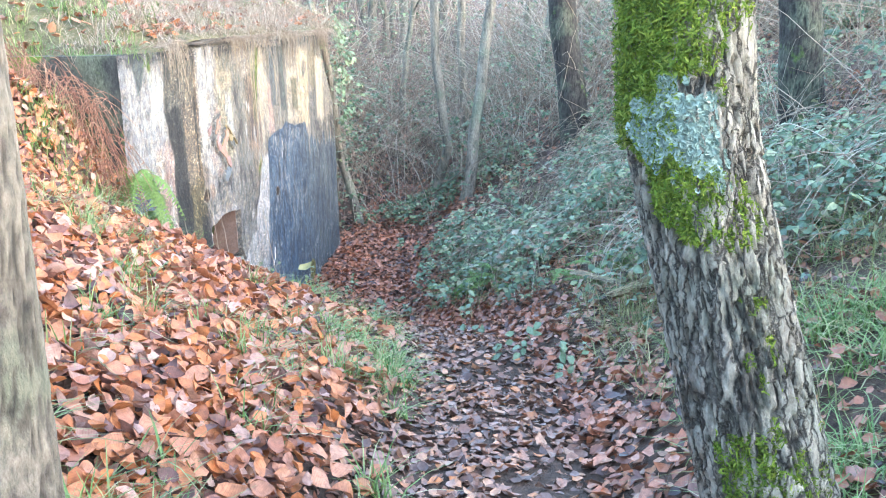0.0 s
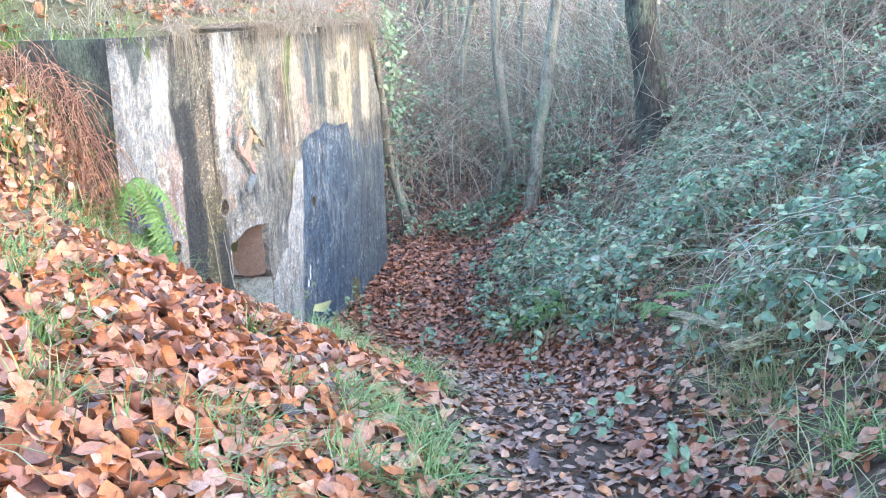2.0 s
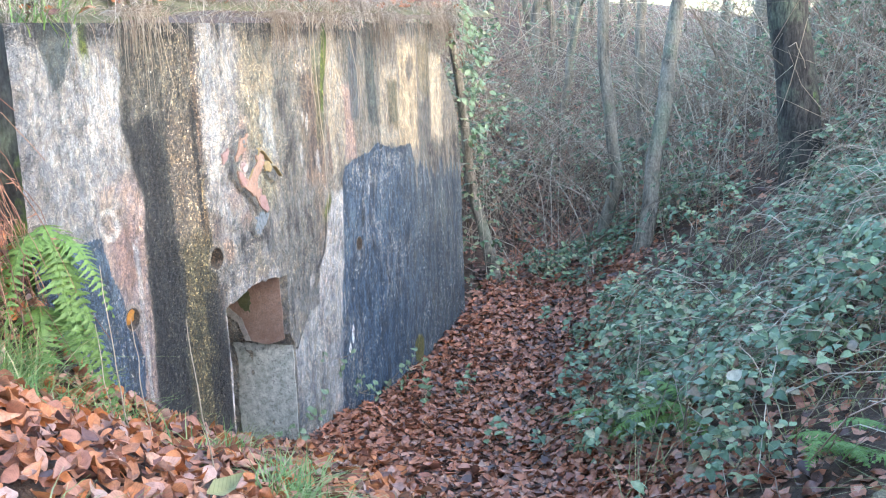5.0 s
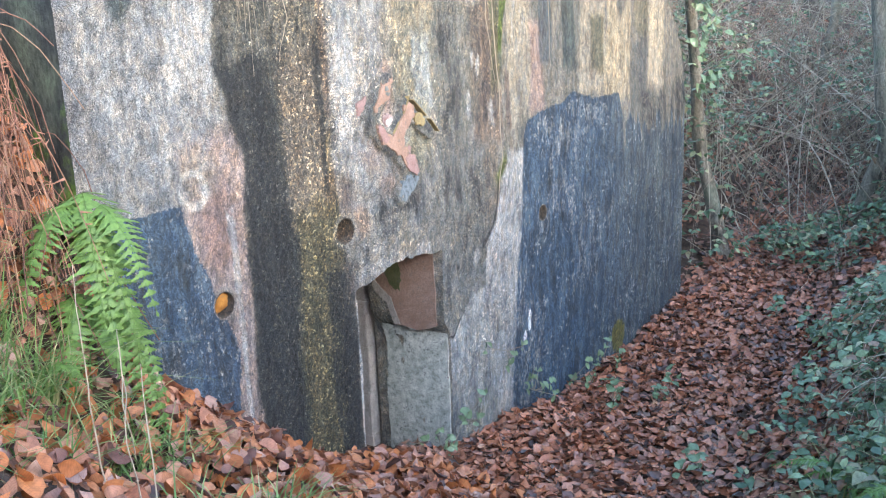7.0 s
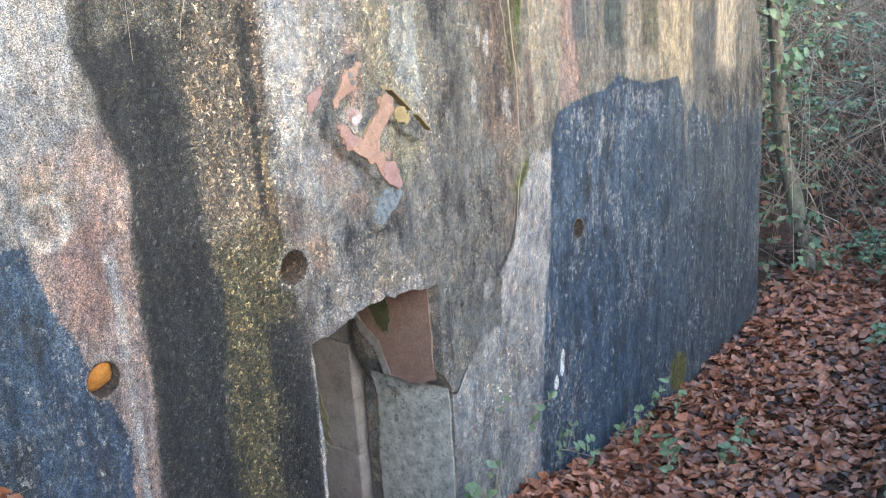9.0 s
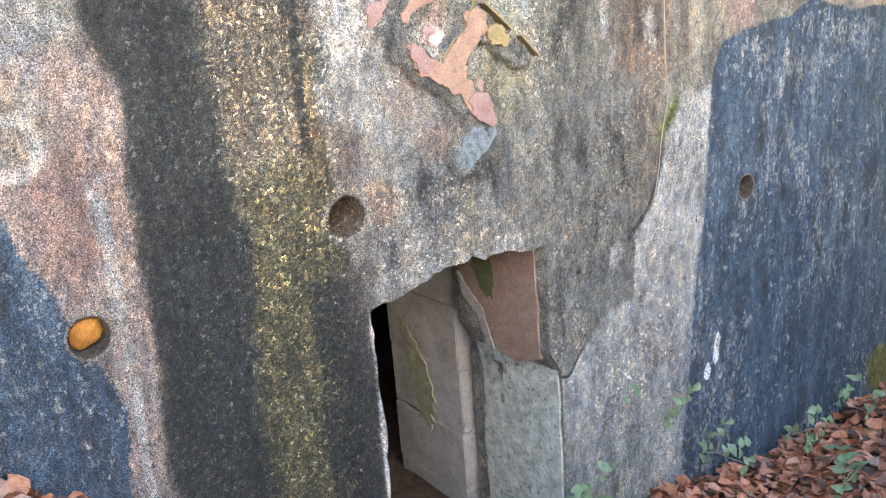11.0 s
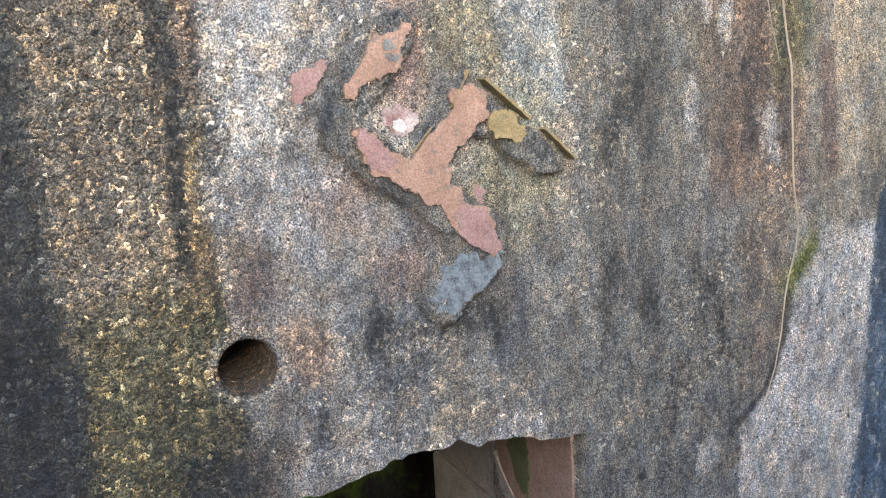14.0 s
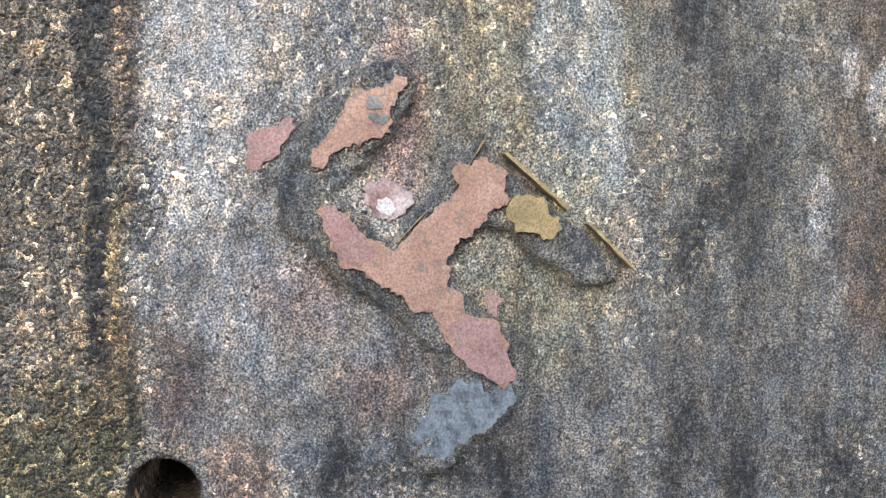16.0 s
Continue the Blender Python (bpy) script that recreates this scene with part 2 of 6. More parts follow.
def tubes_mesh(name, paths, radii, sides=4):
    """Many tubes as one mesh. paths: n x k x 3; radii: n x k."""
    n, k, _ = paths.shape
    tan = np.gradient(paths, axis=1)
    tan /= np.linalg.norm(tan, axis=2, keepdims=True) + 1e-9
    ref = np.where(np.abs(tan[..., 2:3]) > 0.8, np.array([1.0, 0, 0]), np.array([0, 0, 1.0]))
    a = np.cross(ref, tan)
    a /= np.linalg.norm(a, axis=2, keepdims=True) + 1e-9
    b = np.cross(tan, a)
    ang = np.arange(sides) * 2 * np.pi / sides
    ring = np.cos(ang)[None, None, :, None] * a[:, :, None] + np.sin(ang)[None, None, :, None] * b[:, :, None]
    v = paths[:, :, None] + ring * radii[:, :, None, None]
    i = (np.arange(k - 1)[:, None] * sides + np.arange(sides)[None]).ravel()
    j = (np.arange(k - 1)[:, None] * sides + (np.arange(sides)[None] + 1) % sides).ravel()
    f = np.stack([i, j, j + sides, i + sides], 1)
    faces = (np.arange(n)[:, None, None] * (k * sides) + f[None]).reshape(-1, 4)
    return quads_mesh(name, v.reshape(-1, 3), faces)


# ---- ground ----
WALL_X, WALL_Y0, WALL_Y1, WALL_TOP = -3.16, 6.08, 11.10, 1.24


def path_x(y):
    return np.interp(y, [-30, 0, 3, 5, 6.5, 8, 9.5, 11, 13, 16, 40], [0.6, 0.15, -0.4, -0.75, -1.3, -2.15, -2.5, -2.6, -2.9, -3.1, -3.1])


def path_z(y):
    return np.interp(y, [-60, -20, -3, 0, 3, 4.5, 5.2, 6.5, 8, 9, 10, 11, 12.5, 15, 20, 30, 60, 300], [3, 2, 0.55, 0.2, -0.06, -0.29, -0.37, -0.74, -1.2, -1.33, -1.35, -1.28, -1.12, -0.7, -0.1, 0.3, 0.6, 0.6])


def ground_z(x, y):
    x, y = np.asarray(x, float), np.asarray(y, float)
    left, right = np.maximum(0, path_x(y) - x - 0.25), np.maximum(0, x - path_x(y) - 0.4)
    fade = 1 - sstep(5.6, 7.3, y) * (1 - sstep(11.2, 13, y)) * sstep(-4.6, -3.4, x)
    slope = np.interp(y, [3.2, 4.2, 5.2, 6.0], [0.55, 0.50, 0.42, 0.40])
    z = path_z(y) + slope * np.minimum(left, 4.5) * fade + 0.12 * np.clip(left - 4.5, 0, 20) * fade
    z = z + 0.6 * sstep(-2.95, -3.45, x) * sstep(4.8, 5.6, y) * (1 - sstep(6.05, 6.25, y))
    z = z + 0.5 * np.minimum(right, 4.5) + 0.15 * np.clip(right - 4.5, 0, 15)
    inside = sstep(-3.2, -3.35, x) * sstep(6.3, 6.42, y) * (1 - sstep(10.8, 10.95, y))
    z = z + (-1.32 - z) * inside
    low = np.exp(-((x + 2.72) / 0.6) ** 2 - ((y - 5.7) / 0.55) ** 2)
    z = z - 0.22 * low
    return z + 0.10 * (fbm(x * 1.3, y * 1.3, 3, 3) - 0.5) + 0.03 * (fbm(x * 7, y * 7, 2, 9) - 0.5)


def ground_normal(x, y):
    e = 0.05
    n = np.stack([ground_z(x - e, y) - ground_z(x + e, y), ground_z(x, y - e) - ground_z(x, y + e), np.full_like(x, 2 * e)], 1)
    return n / np.linalg.norm(n, axis=1, keepdims=True)


def spread(a, b, fine0, fine1, step, grow=1.25):
    line = list(np.arange(fine0, fine1 + 1e-6, step))
    d = step
    while line[-1] < b:
        d *= grow
        line.append(line[-1] + d)
    d = step
    while line[0] > a:
        d *= grow
        line.insert(0, line[0] - d)
    return np.array(line)


gx, gy = spread(-400, 400, -5, 5, 0.07), spread(-400, 400, -1, 15, 0.07)
X, Y = np.meshgrid(gx, gy, indexing="ij")
ground = obj("ground", quads_mesh("ground", np.stack([X, Y, ground_z(X, Y)], -1).reshape(-1, 3), grid_faces(len(gx), len(gy))), M_SOIL, label="dark damp woodland soil sloping down to a trench", category="ground", kind="structure")


def roof_z(x, y):
    d = np.maximum(0, WALL_X + 0.1 - x)
    rise = (0.10 + 0.28 * sstep(6.1, 7.4, y)) * np.minimum(d, 6) + 0.05 * np.clip(d - 6, 0, 30)
    rise = rise + 0.05 * sstep(6.4, 7.5, y) + 0.16 * (fbm(x * 1.7, y * 1.7, 4, 21) - 0.45) * sstep(0, 0.5, d)
    lip = 0.02 + 0.08 * fbm(y * 2.5, y * 0, 3, 22)
    return WALL_TOP - 0.02 + rise * sstep(6.2, 6.8, y) - lip * sstep(-3.18, -3.12, x)


rx, ry = np.concatenate([np.linspace(-16, -3.3, 130), np.linspace(-3.27, WALL_X - 0.004, 10)]), np.linspace(WALL_Y0 + 0.10, 12.2, 110)
X, Y = np.meshgrid(rx, ry, indexing="ij")
roof = obj("roof_earth", quads_mesh("roof_earth", np.stack([X, Y, roof_z(X, Y)], -1).reshape(-1, 3), grid_faces(len(rx), len(ry))), M_TURF, label="earth mound with turf heaped over the bunker roof", category="earth mound", kind="structure")

# ---- bunker wall ----


def jamb_left(z):
    return 7.33 + 0.012 * (fbm(z * 9, z * 0 + 3, 3, 40) - 0.5) * 2


def jamb_right(z):
    return 7.965 + 0.05 * sstep(-0.5, -0.62, z) + 0.01 * (fbm(z * 8, z * 0 + 8, 3, 41) - 0.5)


def lintel_z(y):
    return -0.185 + 0.055 * sstep(7.33, 7.62, y) - 0.03 * sstep(7.7, 7.96, y) + 0.03 * (fbm(y * 22, y * 0, 3, 42) - 0.5)


HOLES = [(6.60, -0.035, 0.046, 0.06), (7.283, 0.085, 0.052, 0.4), (8.948, -0.187, 0.042, 0.22)]


def fine_lines(a, b, f0, f1, coarse, fine):
    return np.concatenate([np.linspace(a, f0, max(2, int((f0 - a) / coarse)), endpoint=False), np.arange(f0, f1, fine), np.linspace(f1, b, max(2, int((b - f1) / coarse)))])


def streak(y, z, k, seed, run=0.35):
    return fbm(y * k, z * run, 4, seed)


MORTAR_MAIN = [(7.435, 0.54), (7.497, 0.551), (7.529, 0.51), (7.6, 0.438), (7.644, 0.491), (7.688, 0.547), (7.72, 0.587), (7.752, 0.568), (7.81, 0.508), (7.868, 0.464), (7.94, 0.411), (7.927, 0.386), (7.877, 0.378), (7.819, 0.419), (7.77, 0.459), (7.737, 0.471), (7.688, 0.435), (7.681, 0.394), (7.713, 0.362), (7.754, 0.33), (7.788, 0.305), (7.803, 0.272), (7.797, 0.232), (7.764, 0.191), (7.723, 0.151), (7.682, 0.115), (7.646, 0.108), (7.625, 0.145), (7.613, 0.169), (7.665, 0.225), (7.681, 0.253), (7.665, 0.286), (7.633, 0.318), (7.592, 0.347), (7.561, 0.371), (7.525, 0.396), (7.490, 0.425), (7.452, 0.466)]
MORTAR_TOP = [(7.56, 0.687), (7.607, 0.708), (7.637, 0.681), (7.639, 0.654), (7.609, 0.621), (7.599, 0.59), (7.568, 0.557), (7.536, 0.522), (7.517, 0.509), (7.505, 0.535), (7.481, 0.545), (7.45, 0.544), (7.466, 0.592), (7.497, 0.631), (7.528, 0.663)]


def inside(y, z, outline, rough=0.012):
    """Signed distance into an outline of (y, z), with a broken edge."""
    best, odd = np.full(y.shape, 9.0), np.zeros(y.shape, bool)
    for (ay, az), (by, bz) in zip(outline, outline[1:] + outline[:1]):
        k = np.clip(((y - ay) * (by - ay) + (z - az) * (bz - az)) / ((by - ay) ** 2 + (bz - az) ** 2), 0, 1)
        best = np.minimum(best, np.hypot(y - ay - k * (by - ay), z - az - k * (bz - az)))
        odd ^= ((az > z) != (bz > z)) & (y < ay + (z - az) * (by - ay) / (bz - az + 1e-12))
    return np.where(odd, best, -best) + rough * 2 * (fbm(y * 35, z * 35, 4, 170) - 0.5)


def mortar(y, z):
    near = (np.abs(y - 7.69) < 0.32) & (np.abs(z - 0.40) < 0.36)
    f = np.full(y.shape, -0.1)
    f[near] = np.maximum(inside(y[near], z[near], MORTAR_MAIN), inside(y[near], z[near], MORTAR_TOP))
    return f


def wall_relief(y, z):
    """How far the concrete stands out at each place of the wall."""
    d = 0.03 * (fbm(y * 0.9, z * 0.9, 3, 50) - 0.5) + 0.006 * (fbm(y * 9, z * 9, 4, 51) - 0.5)
    rough = sstep(6.68, 6.8, y) * (1 - sstep(7.25, 7.4, y))
    scar = np.exp(-(((y - 7.62) / 0.33) ** 2 + ((z - 0.45) / 0.36) ** 2) ** 2)
    d = d + (0.006 * rough + 0.003) * (fbm(y * 70, z * 70, 2, 52) - 0.5)
    d = d + scar * (0.03 * (fbm(y * 11 + 4, z * 11, 3, 53) - 0.5) + 0.012 * (fbm(y * 40, z * 40, 3, 54) - 0.5))
    ledge = sstep(-0.006, 0.006, 0.02 * (fbm(y * 14, z * 14, 3, 55) - 0.5) + y - np.interp(z, [-1.3, -0.6, -0.29, -0.23, -0.14, -0.04, 0.09, 0.16, 0.35], [8.36, 8.36, 8.36, 8.34, 8.44, 8.49, 8.51, 8.57, 8.62]))
    d = d + 0.010 * ledge * sstep(0.30, 0.16, z) * sstep(-0.40, -0.26, z)
    m = mortar(y, z)
    d = d + sstep(-0.003, 0.004, m) * (0.024 - d + 0.010 * (fbm(y * 28, z * 28, 4, 171) - 0.5))
    d = d - 0.02 * np.exp(-(((y - 6.52) / 0.07) ** 2 + ((z - 0.42) / 0.07) ** 2) ** 2)
    return d


def lay(base, colour, k):
    return base + (np.array(colour)[None, None, :] - base) * np.clip(k, 0, 1)[..., None]


def blob(y, z, cy, cz, ry, rz, lean=0.0):
    """A soft round field: 1 in its middle, 0.5 on its rim."""
    return np.clip(1 - 0.5 * np.sqrt(((y - cy - lean * (z - cz)) / ry) ** 2 + ((z - cz) / rz) ** 2), 0, 1)


def column(y, z, z0, z1, left, right, soft=0.05, ends=0.06):
    """A run between two edges that wander with height (each a list of heights and a list of places)."""
    lo, hi = np.interp(z, *left), np.interp(z, *right)
    across = np.minimum(y - lo, hi - y) / soft
    along = np.minimum(z - z0, z1 - z) / ends
    return np.clip(0.5 + 0.5 * np.minimum(across, along), 0, 1)


def strip_run(y, z, y0, y1, z0, z1, soft=0.05, ends=0.08):
    return column(y, z, z0, z1, ([0, 1], [y0, y0]), ([0, 1], [y1, y1]), soft, ends)


PLASTER_EDGE = ([-1.3, -0.6, -0.29, -0.23, -0.14, -0.04, 0.09, 0.16, 0.35], [8.36, 8.36, 8.36, 8.34, 8.44, 8.49, 8.51, 8.57, 8.62])


def wall_paint(y, z):
    """Concrete colour, and how much blue paint, limewash and soot lie on it."""
    y0, z0 = y, z
    y = y0 + 0.05 * (fbm(y0 * 6, z0 * 2.5, 4, 60) - 0.5)
    z = z0 + 0.10 * (fbm(y0 * 7, z0 * 4, 4, 160) - 0.5)
    fine = fbm(y0 * 30, z0 * 30, 4, 61)
    runs, runs2 = streak(y0, z0, 10, 62), streak(y0, z0, 22, 63, 0.8)
    mott = fbm(y0 * 9, z0 * 7, 5, 161)
    c = np.zeros(y.shape + (3,)) + np.array([0.25, 0.235, 0.215])
    c = lay(c, (0.16, 0.15, 0.14), sstep(0.45, 0.62, runs) * 0.6)
    c = lay(c, (0.38, 0.36, 0.33), sstep(0.52, 0.68, runs2) * 0.4)
    c = lay(c, (0.30, 0.24, 0.15), sstep(0.5, 0.62, fbm(y * 2.2, z * 2.2, 4, 64)) * 0.2)

    def put(colour, field, strength=1.0, lo=0.3, hi=0.7):
        nonlocal c
        c = lay(c, colour, sstep(lo, hi, field + 0.5 * (mott - 0.5)) * strength)
    # near end: limewash over a rosy ground
    put((0.245, 0.243, 0.247), strip_run(y, z, 6.0, 6.66, 0.30, 1.4, 0.1), 0.9)
    put((0.35, 0.27, 0.245), strip_run(y, z, 6.46, 6.78, -0.9, 0.60, 0.08, 0.15), 0.9)
    put((0.25, 0.15, 0.13), blob(y, z, 6.60, 0.28, 0.09, 0.16), 0.6)
    put((0.085, 0.10, 0.10), column(y, z, 0.98, 1.4, ([0.98, 1.2], [6.27, 6.20]), ([0.98, 1.2], [6.31, 6.43]), 0.03, 0.04))
    put((0.10, 0.13, 0.03), strip_run(y, z, 6.455, 6.51, 1.04, 1.4, 0.025, 0.05))
    put((0.30, 0.27, 0.24), blob(y, z, 6.52, 0.44, 0.10, 0.10), 0.7)
    put((0.50, 0.48, 0.45), np.exp(-((np.hypot(y0 - 6.52, z0 - 0.40) - 0.058) / 0.02) ** 2) * 0.75, 0.7)
    # pebbly stripe: blue-black, then brown, then olive low down
    edge_l = ([-0.9, -0.42, 0.0, 0.28, 0.48, 0.66, 0.8, 1.1], [6.76, 6.735, 6.745, 6.735, 6.75, 6.70, 6.66, 6.69])
    edge_r = ([-0.9, -0.4, -0.11, 0.16, 0.48, 0.79, 1.07], [7.33, 7.30, 7.285, 7.255, 7.235, 7.26, 7.24])
    stripe = column(y, z, -2, 2, edge_l, edge_r, 0.035)
    put((0.058, 0.058, 0.055), stripe, 0.97)
    put((0.22, 0.185, 0.145), np.minimum(stripe, strip_run(y, z, 6.98, 7.19, 0.1, 2, 0.06, 0.2)), 0.8)
    put((0.115, 0.102, 0.055), np.minimum(stripe, strip_run(y, z, 6.99, 7.26, -2, 0.22, 0.07, 0.12)), 0.75)
    put((0.15, 0.145, 0.125), np.minimum(stripe, strip_run(y, z, 6.6, 7.3, 0.82, 2, 0.05, 0.15)), 0.7)
    put((0.36, 0.28, 0.16), blob(y, z, 7.228, 0.44, 0.026, 0.10), 0.9)
    put((0.30, 0.27, 0.22), blob(y, z, 7.225, 0.535, 0.035, 0.03), 0.9)
    put((0.30, 0.225, 0.17), strip_run(y, z, 7.20, 7.27, 0.55, 1.1, 0.03, 0.1), 0.6)
    put((0.10, 0.085, 0.09), blob(y, z, 7.66, 0.30, 0.10, 0.05, -1.0), 0.6)
    put((0.24, 0.235, 0.13), blob(y, z, 7.78, 0.68, 0.07, 0.12), 0.5)
    put((0.20, 0.15, 0.09), blob(y, z, 7.21, 0.30, 0.035, 0.10), 0.8)
    # bare middle part
    put((0.29, 0.28, 0.27), strip_run(y, z, 7.24, 7.62, 0.30, 1.4, 0.06, 0.15), 0.9)
    put((0.29, 0.275, 0.26), strip_run(y, z, 7.30, 7.62, -0.2, 0.27, 0.06, 0.06), 0.8)
    put((0.16, 0.10, 0.085), blob(y, z, 7.305, 0.215, 0.045, 0.085), 0.6, 0.2, 0.9)
    put((0.33, 0.23, 0.17), blob(y, z, 7.40, 0.10, 0.045, 0.06), 0.7)
    put((0.31, 0.22, 0.19), blob(y, z, 7.47, 0.38, 0.08, 0.07), 0.5, 0.3, 0.8)
    put((0.30, 0.20, 0.17), blob(y, z, 7.60, 0.245, 0.06, 0.045), 0.6, 0.35, 0.75)
    put((0.27, 0.16, 0.14), blob(y, z, 7.62, 0.66, 0.05, 0.10), 0.6)
    put((0.26, 0.235, 0.18), strip_run(y, z, 7.66, 8.0, 0.60, 1.4, 0.06, 0.12), 0.85)
    put((0.15, 0.14, 0.12), column(y, z, 1.04, 1.4, ([1.04, 1.17], [7.85, 7.73]), ([1.04, 1.17], [7.91, 8.0]), 0.03, 0.04), 0.9)
    put((0.33, 0.345, 0.34), strip_run(y, z, 7.82, 7.95, 0.48, 0.84, 0.04, 0.08), 0.8)
    put((0.175, 0.168, 0.15), strip_run(y, z, 7.98, 8.26, 0.30, 1.1, 0.06, 0.15), 0.85)
    put((0.075, 0.073, 0.068), blob(y, z, 8.12, 0.50, 0.05, 0.09), 0.7)
    put((0.055, 0.053, 0.05), blob(y, z, 8.05, 0.82, 0.03, 0.10), 0.7)
    put((0.29, 0.26, 0.13), blob(y, z, 7.83, 0.40, 0.10, 0.14), 0.45)
    put((0.185, 0.18, 0.168), strip_run(y, z, 7.86, 8.5, -0.7, 0.32, 0.10, 0.14), 0.8)
    put((0.20, 0.14, 0.105), strip_run(y, z, 8.30, 8.56, 0.28, 0.95, 0.06, 0.12), 0.75)
    put((0.20, 0.15, 0.11), strip_run(y, z, 8.37, 8.50, -0.1, 0.3, 0.05, 0.12), 0.5)
    put((0.10, 0.09, 0.075), strip_run(y, z, 8.26, 8.36, 0.40, 0.95, 0.04, 0.1), 0.6)
    put((0.10, 0.125, 0.03), strip_run(y, z, 8.46, 8.60, 0.55, 1.1, 0.04, 0.2), 0.45)
    put((0.12, 0.13, 0.14), strip_run(y, z, 7.46, 7.86, 0.02, 0.24, 0.08, 0.06), 0.55)
    put((0.27, 0.19, 0.155), blob(y, z, 8.42, -0.42, 0.05, 0.24), 0.85)
    # cream runs above the blue
    put((0.22, 0.20, 0.17), strip_run(y, z, 8.56, 11.4, 0.10, 1.5, 0.06, 0.1), 0.85)
    put((0.40, 0.28, 0.24), strip_run(y, z, 8.84, 9.0, 0.36, 0.85, 0.05, 0.12), 0.8)
    put((0.35, 0.305, 0.24), column(y, z, 0.34, 1.4, ([0.38, 0.64, 1.2], [8.66, 8.62, 8.60]), ([0.38, 0.6, 1.2], [8.80, 8.88, 8.80]), 0.04, 0.1), 0.95)
    put((0.15, 0.09, 0.075), strip_run(y, z, 8.60, 8.65, 0.35, 0.62, 0.03, 0.08), 0.6)
    put((0.10, 0.14, 0.02), column(y, z, 0.72, 1.4, ([0.75, 1.2], [8.52, 8.60]), ([0.75, 1.2], [8.56, 8.67]), 0.02, 0.1), 0.9)
    put((0.10, 0.115, 0.13), strip_run(y, z, 8.97, 9.10, 0.62, 1.4, 0.03, 0.12), 0.85)
    put((0.085, 0.10, 0.095), strip_run(y, z, 9.22, 9.37, 0.58, 1.4, 0.03, 0.08), 0.9)
    put((0.44, 0.37, 0.28), strip_run(y, z, 9.42, 9.75, 0.40, 0.95, 0.06, 0.1), 0.7)
    put((0.13, 0.12, 0.08), strip_run(y, z, 9.55, 9.72, 0.52, 0.84, 0.04, 0.08), 0.85)
    put((0.46, 0.375, 0.26), column(y, z, 0.33, 1.15, ([0.4, 0.8, 1.1], [9.72, 9.78, 9.74]), ([0.4, 0.8, 1.1], [10.08, 10.12, 10.14]), 0.05, 0.06), 0.97)
    put((0.10, 0.105, 0.115), blob(y, z, 9.98, 0.92, 0.07, 0.10), 0.8)
    put((0.12, 0.12, 0.12), strip_run(y, z, 10.13, 10.38, 0.25, 0.66, 0.04, 0.1), 0.7)
    put((0.19, 0.165, 0.11), strip_run(y, z, 10.16, 10.40, 0.7, 1.3, 0.04, 0.1), 0.7)
    put((0.52, 0.44, 0.33), strip_run(y, z, 10.40, 10.66, 0.36, 1.0, 0.05, 0.1), 0.8)
    put((0.17, 0.165, 0.15), strip_run(y, z, 8.9, 11.3, 1.08, 1.6, 0.1, 0.1), 0.6)
    # plaster run beside the blue, and the pale lower pier
    edge = np.interp(z0, *PLASTER_EDGE) + 0.012 * (fine - 0.5)
    put((0.50, 0.48, 0.47), column(y0, z, -2, 0.22, (PLASTER_EDGE[0], PLASTER_EDGE[1]), ([0, 1], [8.76, 8.76]), 0.012, 0.06), 0.9)
    put((0.28, 0.235, 0.215), blob(y, z, 8.60, -0.10, 0.06, 0.10), 0.8)
    pier_top = np.interp(y0, [7.9, 7.97, 8.04, 8.12, 8.2, 8.38, 8.5], [-0.60, -0.60, -0.62, -0.56, -0.47, -0.44, -0.3]) + 0.05 * (fbm(y0 * 20, y0 * 0, 3, 162) - 0.5)
    low = sstep(0.015, -0.015, z0 - pier_top) * sstep(7.94, 7.96, y0) * sstep(8.66, 8.6, y0)
    c = lay(c, (0.40, 0.405, 0.40), low * (0.55 + 0.45 * sstep(0.35, 0.6, mott)))
    c = lay(c, (0.27, 0.205, 0.18), low * sstep(0.5, 0.64, fbm(y0 * 8 + 4, z0 * 4, 4, 163)) * 0.6)
    c = lay(c, (0.17, 0.17, 0.15), low * sstep(0.53, 0.66, fbm(y0 * 6 + 9, z0 * 5, 5, 164)) * 0.7)
    c = lay(c, (0.12, 0.125, 0.06), sstep(-0.85, -1.2, z0 + 0.3 * (mott - 0.5)) * sstep(7.9, 8.0, y0) * sstep(8.6, 8.4, y0) * 0.6)
    c = lay(c, (0.05, 0.045, 0.04), sstep(0.011, 0.004, np.abs(y0 - edge + 0.006)) * sstep(-0.26, -0.2, z0) * sstep(0.22, 0.12, z0) * 0.85)
    c = lay(c, (0.12, 0.14, 0.03), np.exp(-(((y0 - edge + 0.012) / 0.03) ** 2 + ((z0 - 0.13) / 0.07) ** 2)) * sstep(0.3, 0.5, fine))
    c = lay(c, (0.03, 0.028, 0.026), sstep(0.009, 0.003, np.abs(z0 - pier_top)) * sstep(7.955, 7.965, y0) * sstep(8.16, 8.08, y0))
    # dark brown strip left of the door jamb
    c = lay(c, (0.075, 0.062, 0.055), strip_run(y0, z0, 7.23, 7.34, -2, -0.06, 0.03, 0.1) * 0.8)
    c = lay(c, (0.55, 0.53, 0.50), sstep(0.012, 0.004, np.abs(y0 - 7.327 + 0.008 * (fine - 0.5))) * sstep(-0.17, -0.22, z0))
    c = lay(c, (0.045, 0.042, 0.04), sstep(1.0, 0.6, ((y0 - 8.10) / 0.012) ** 2 + ((z0 + 0.285) / 0.012) ** 2))
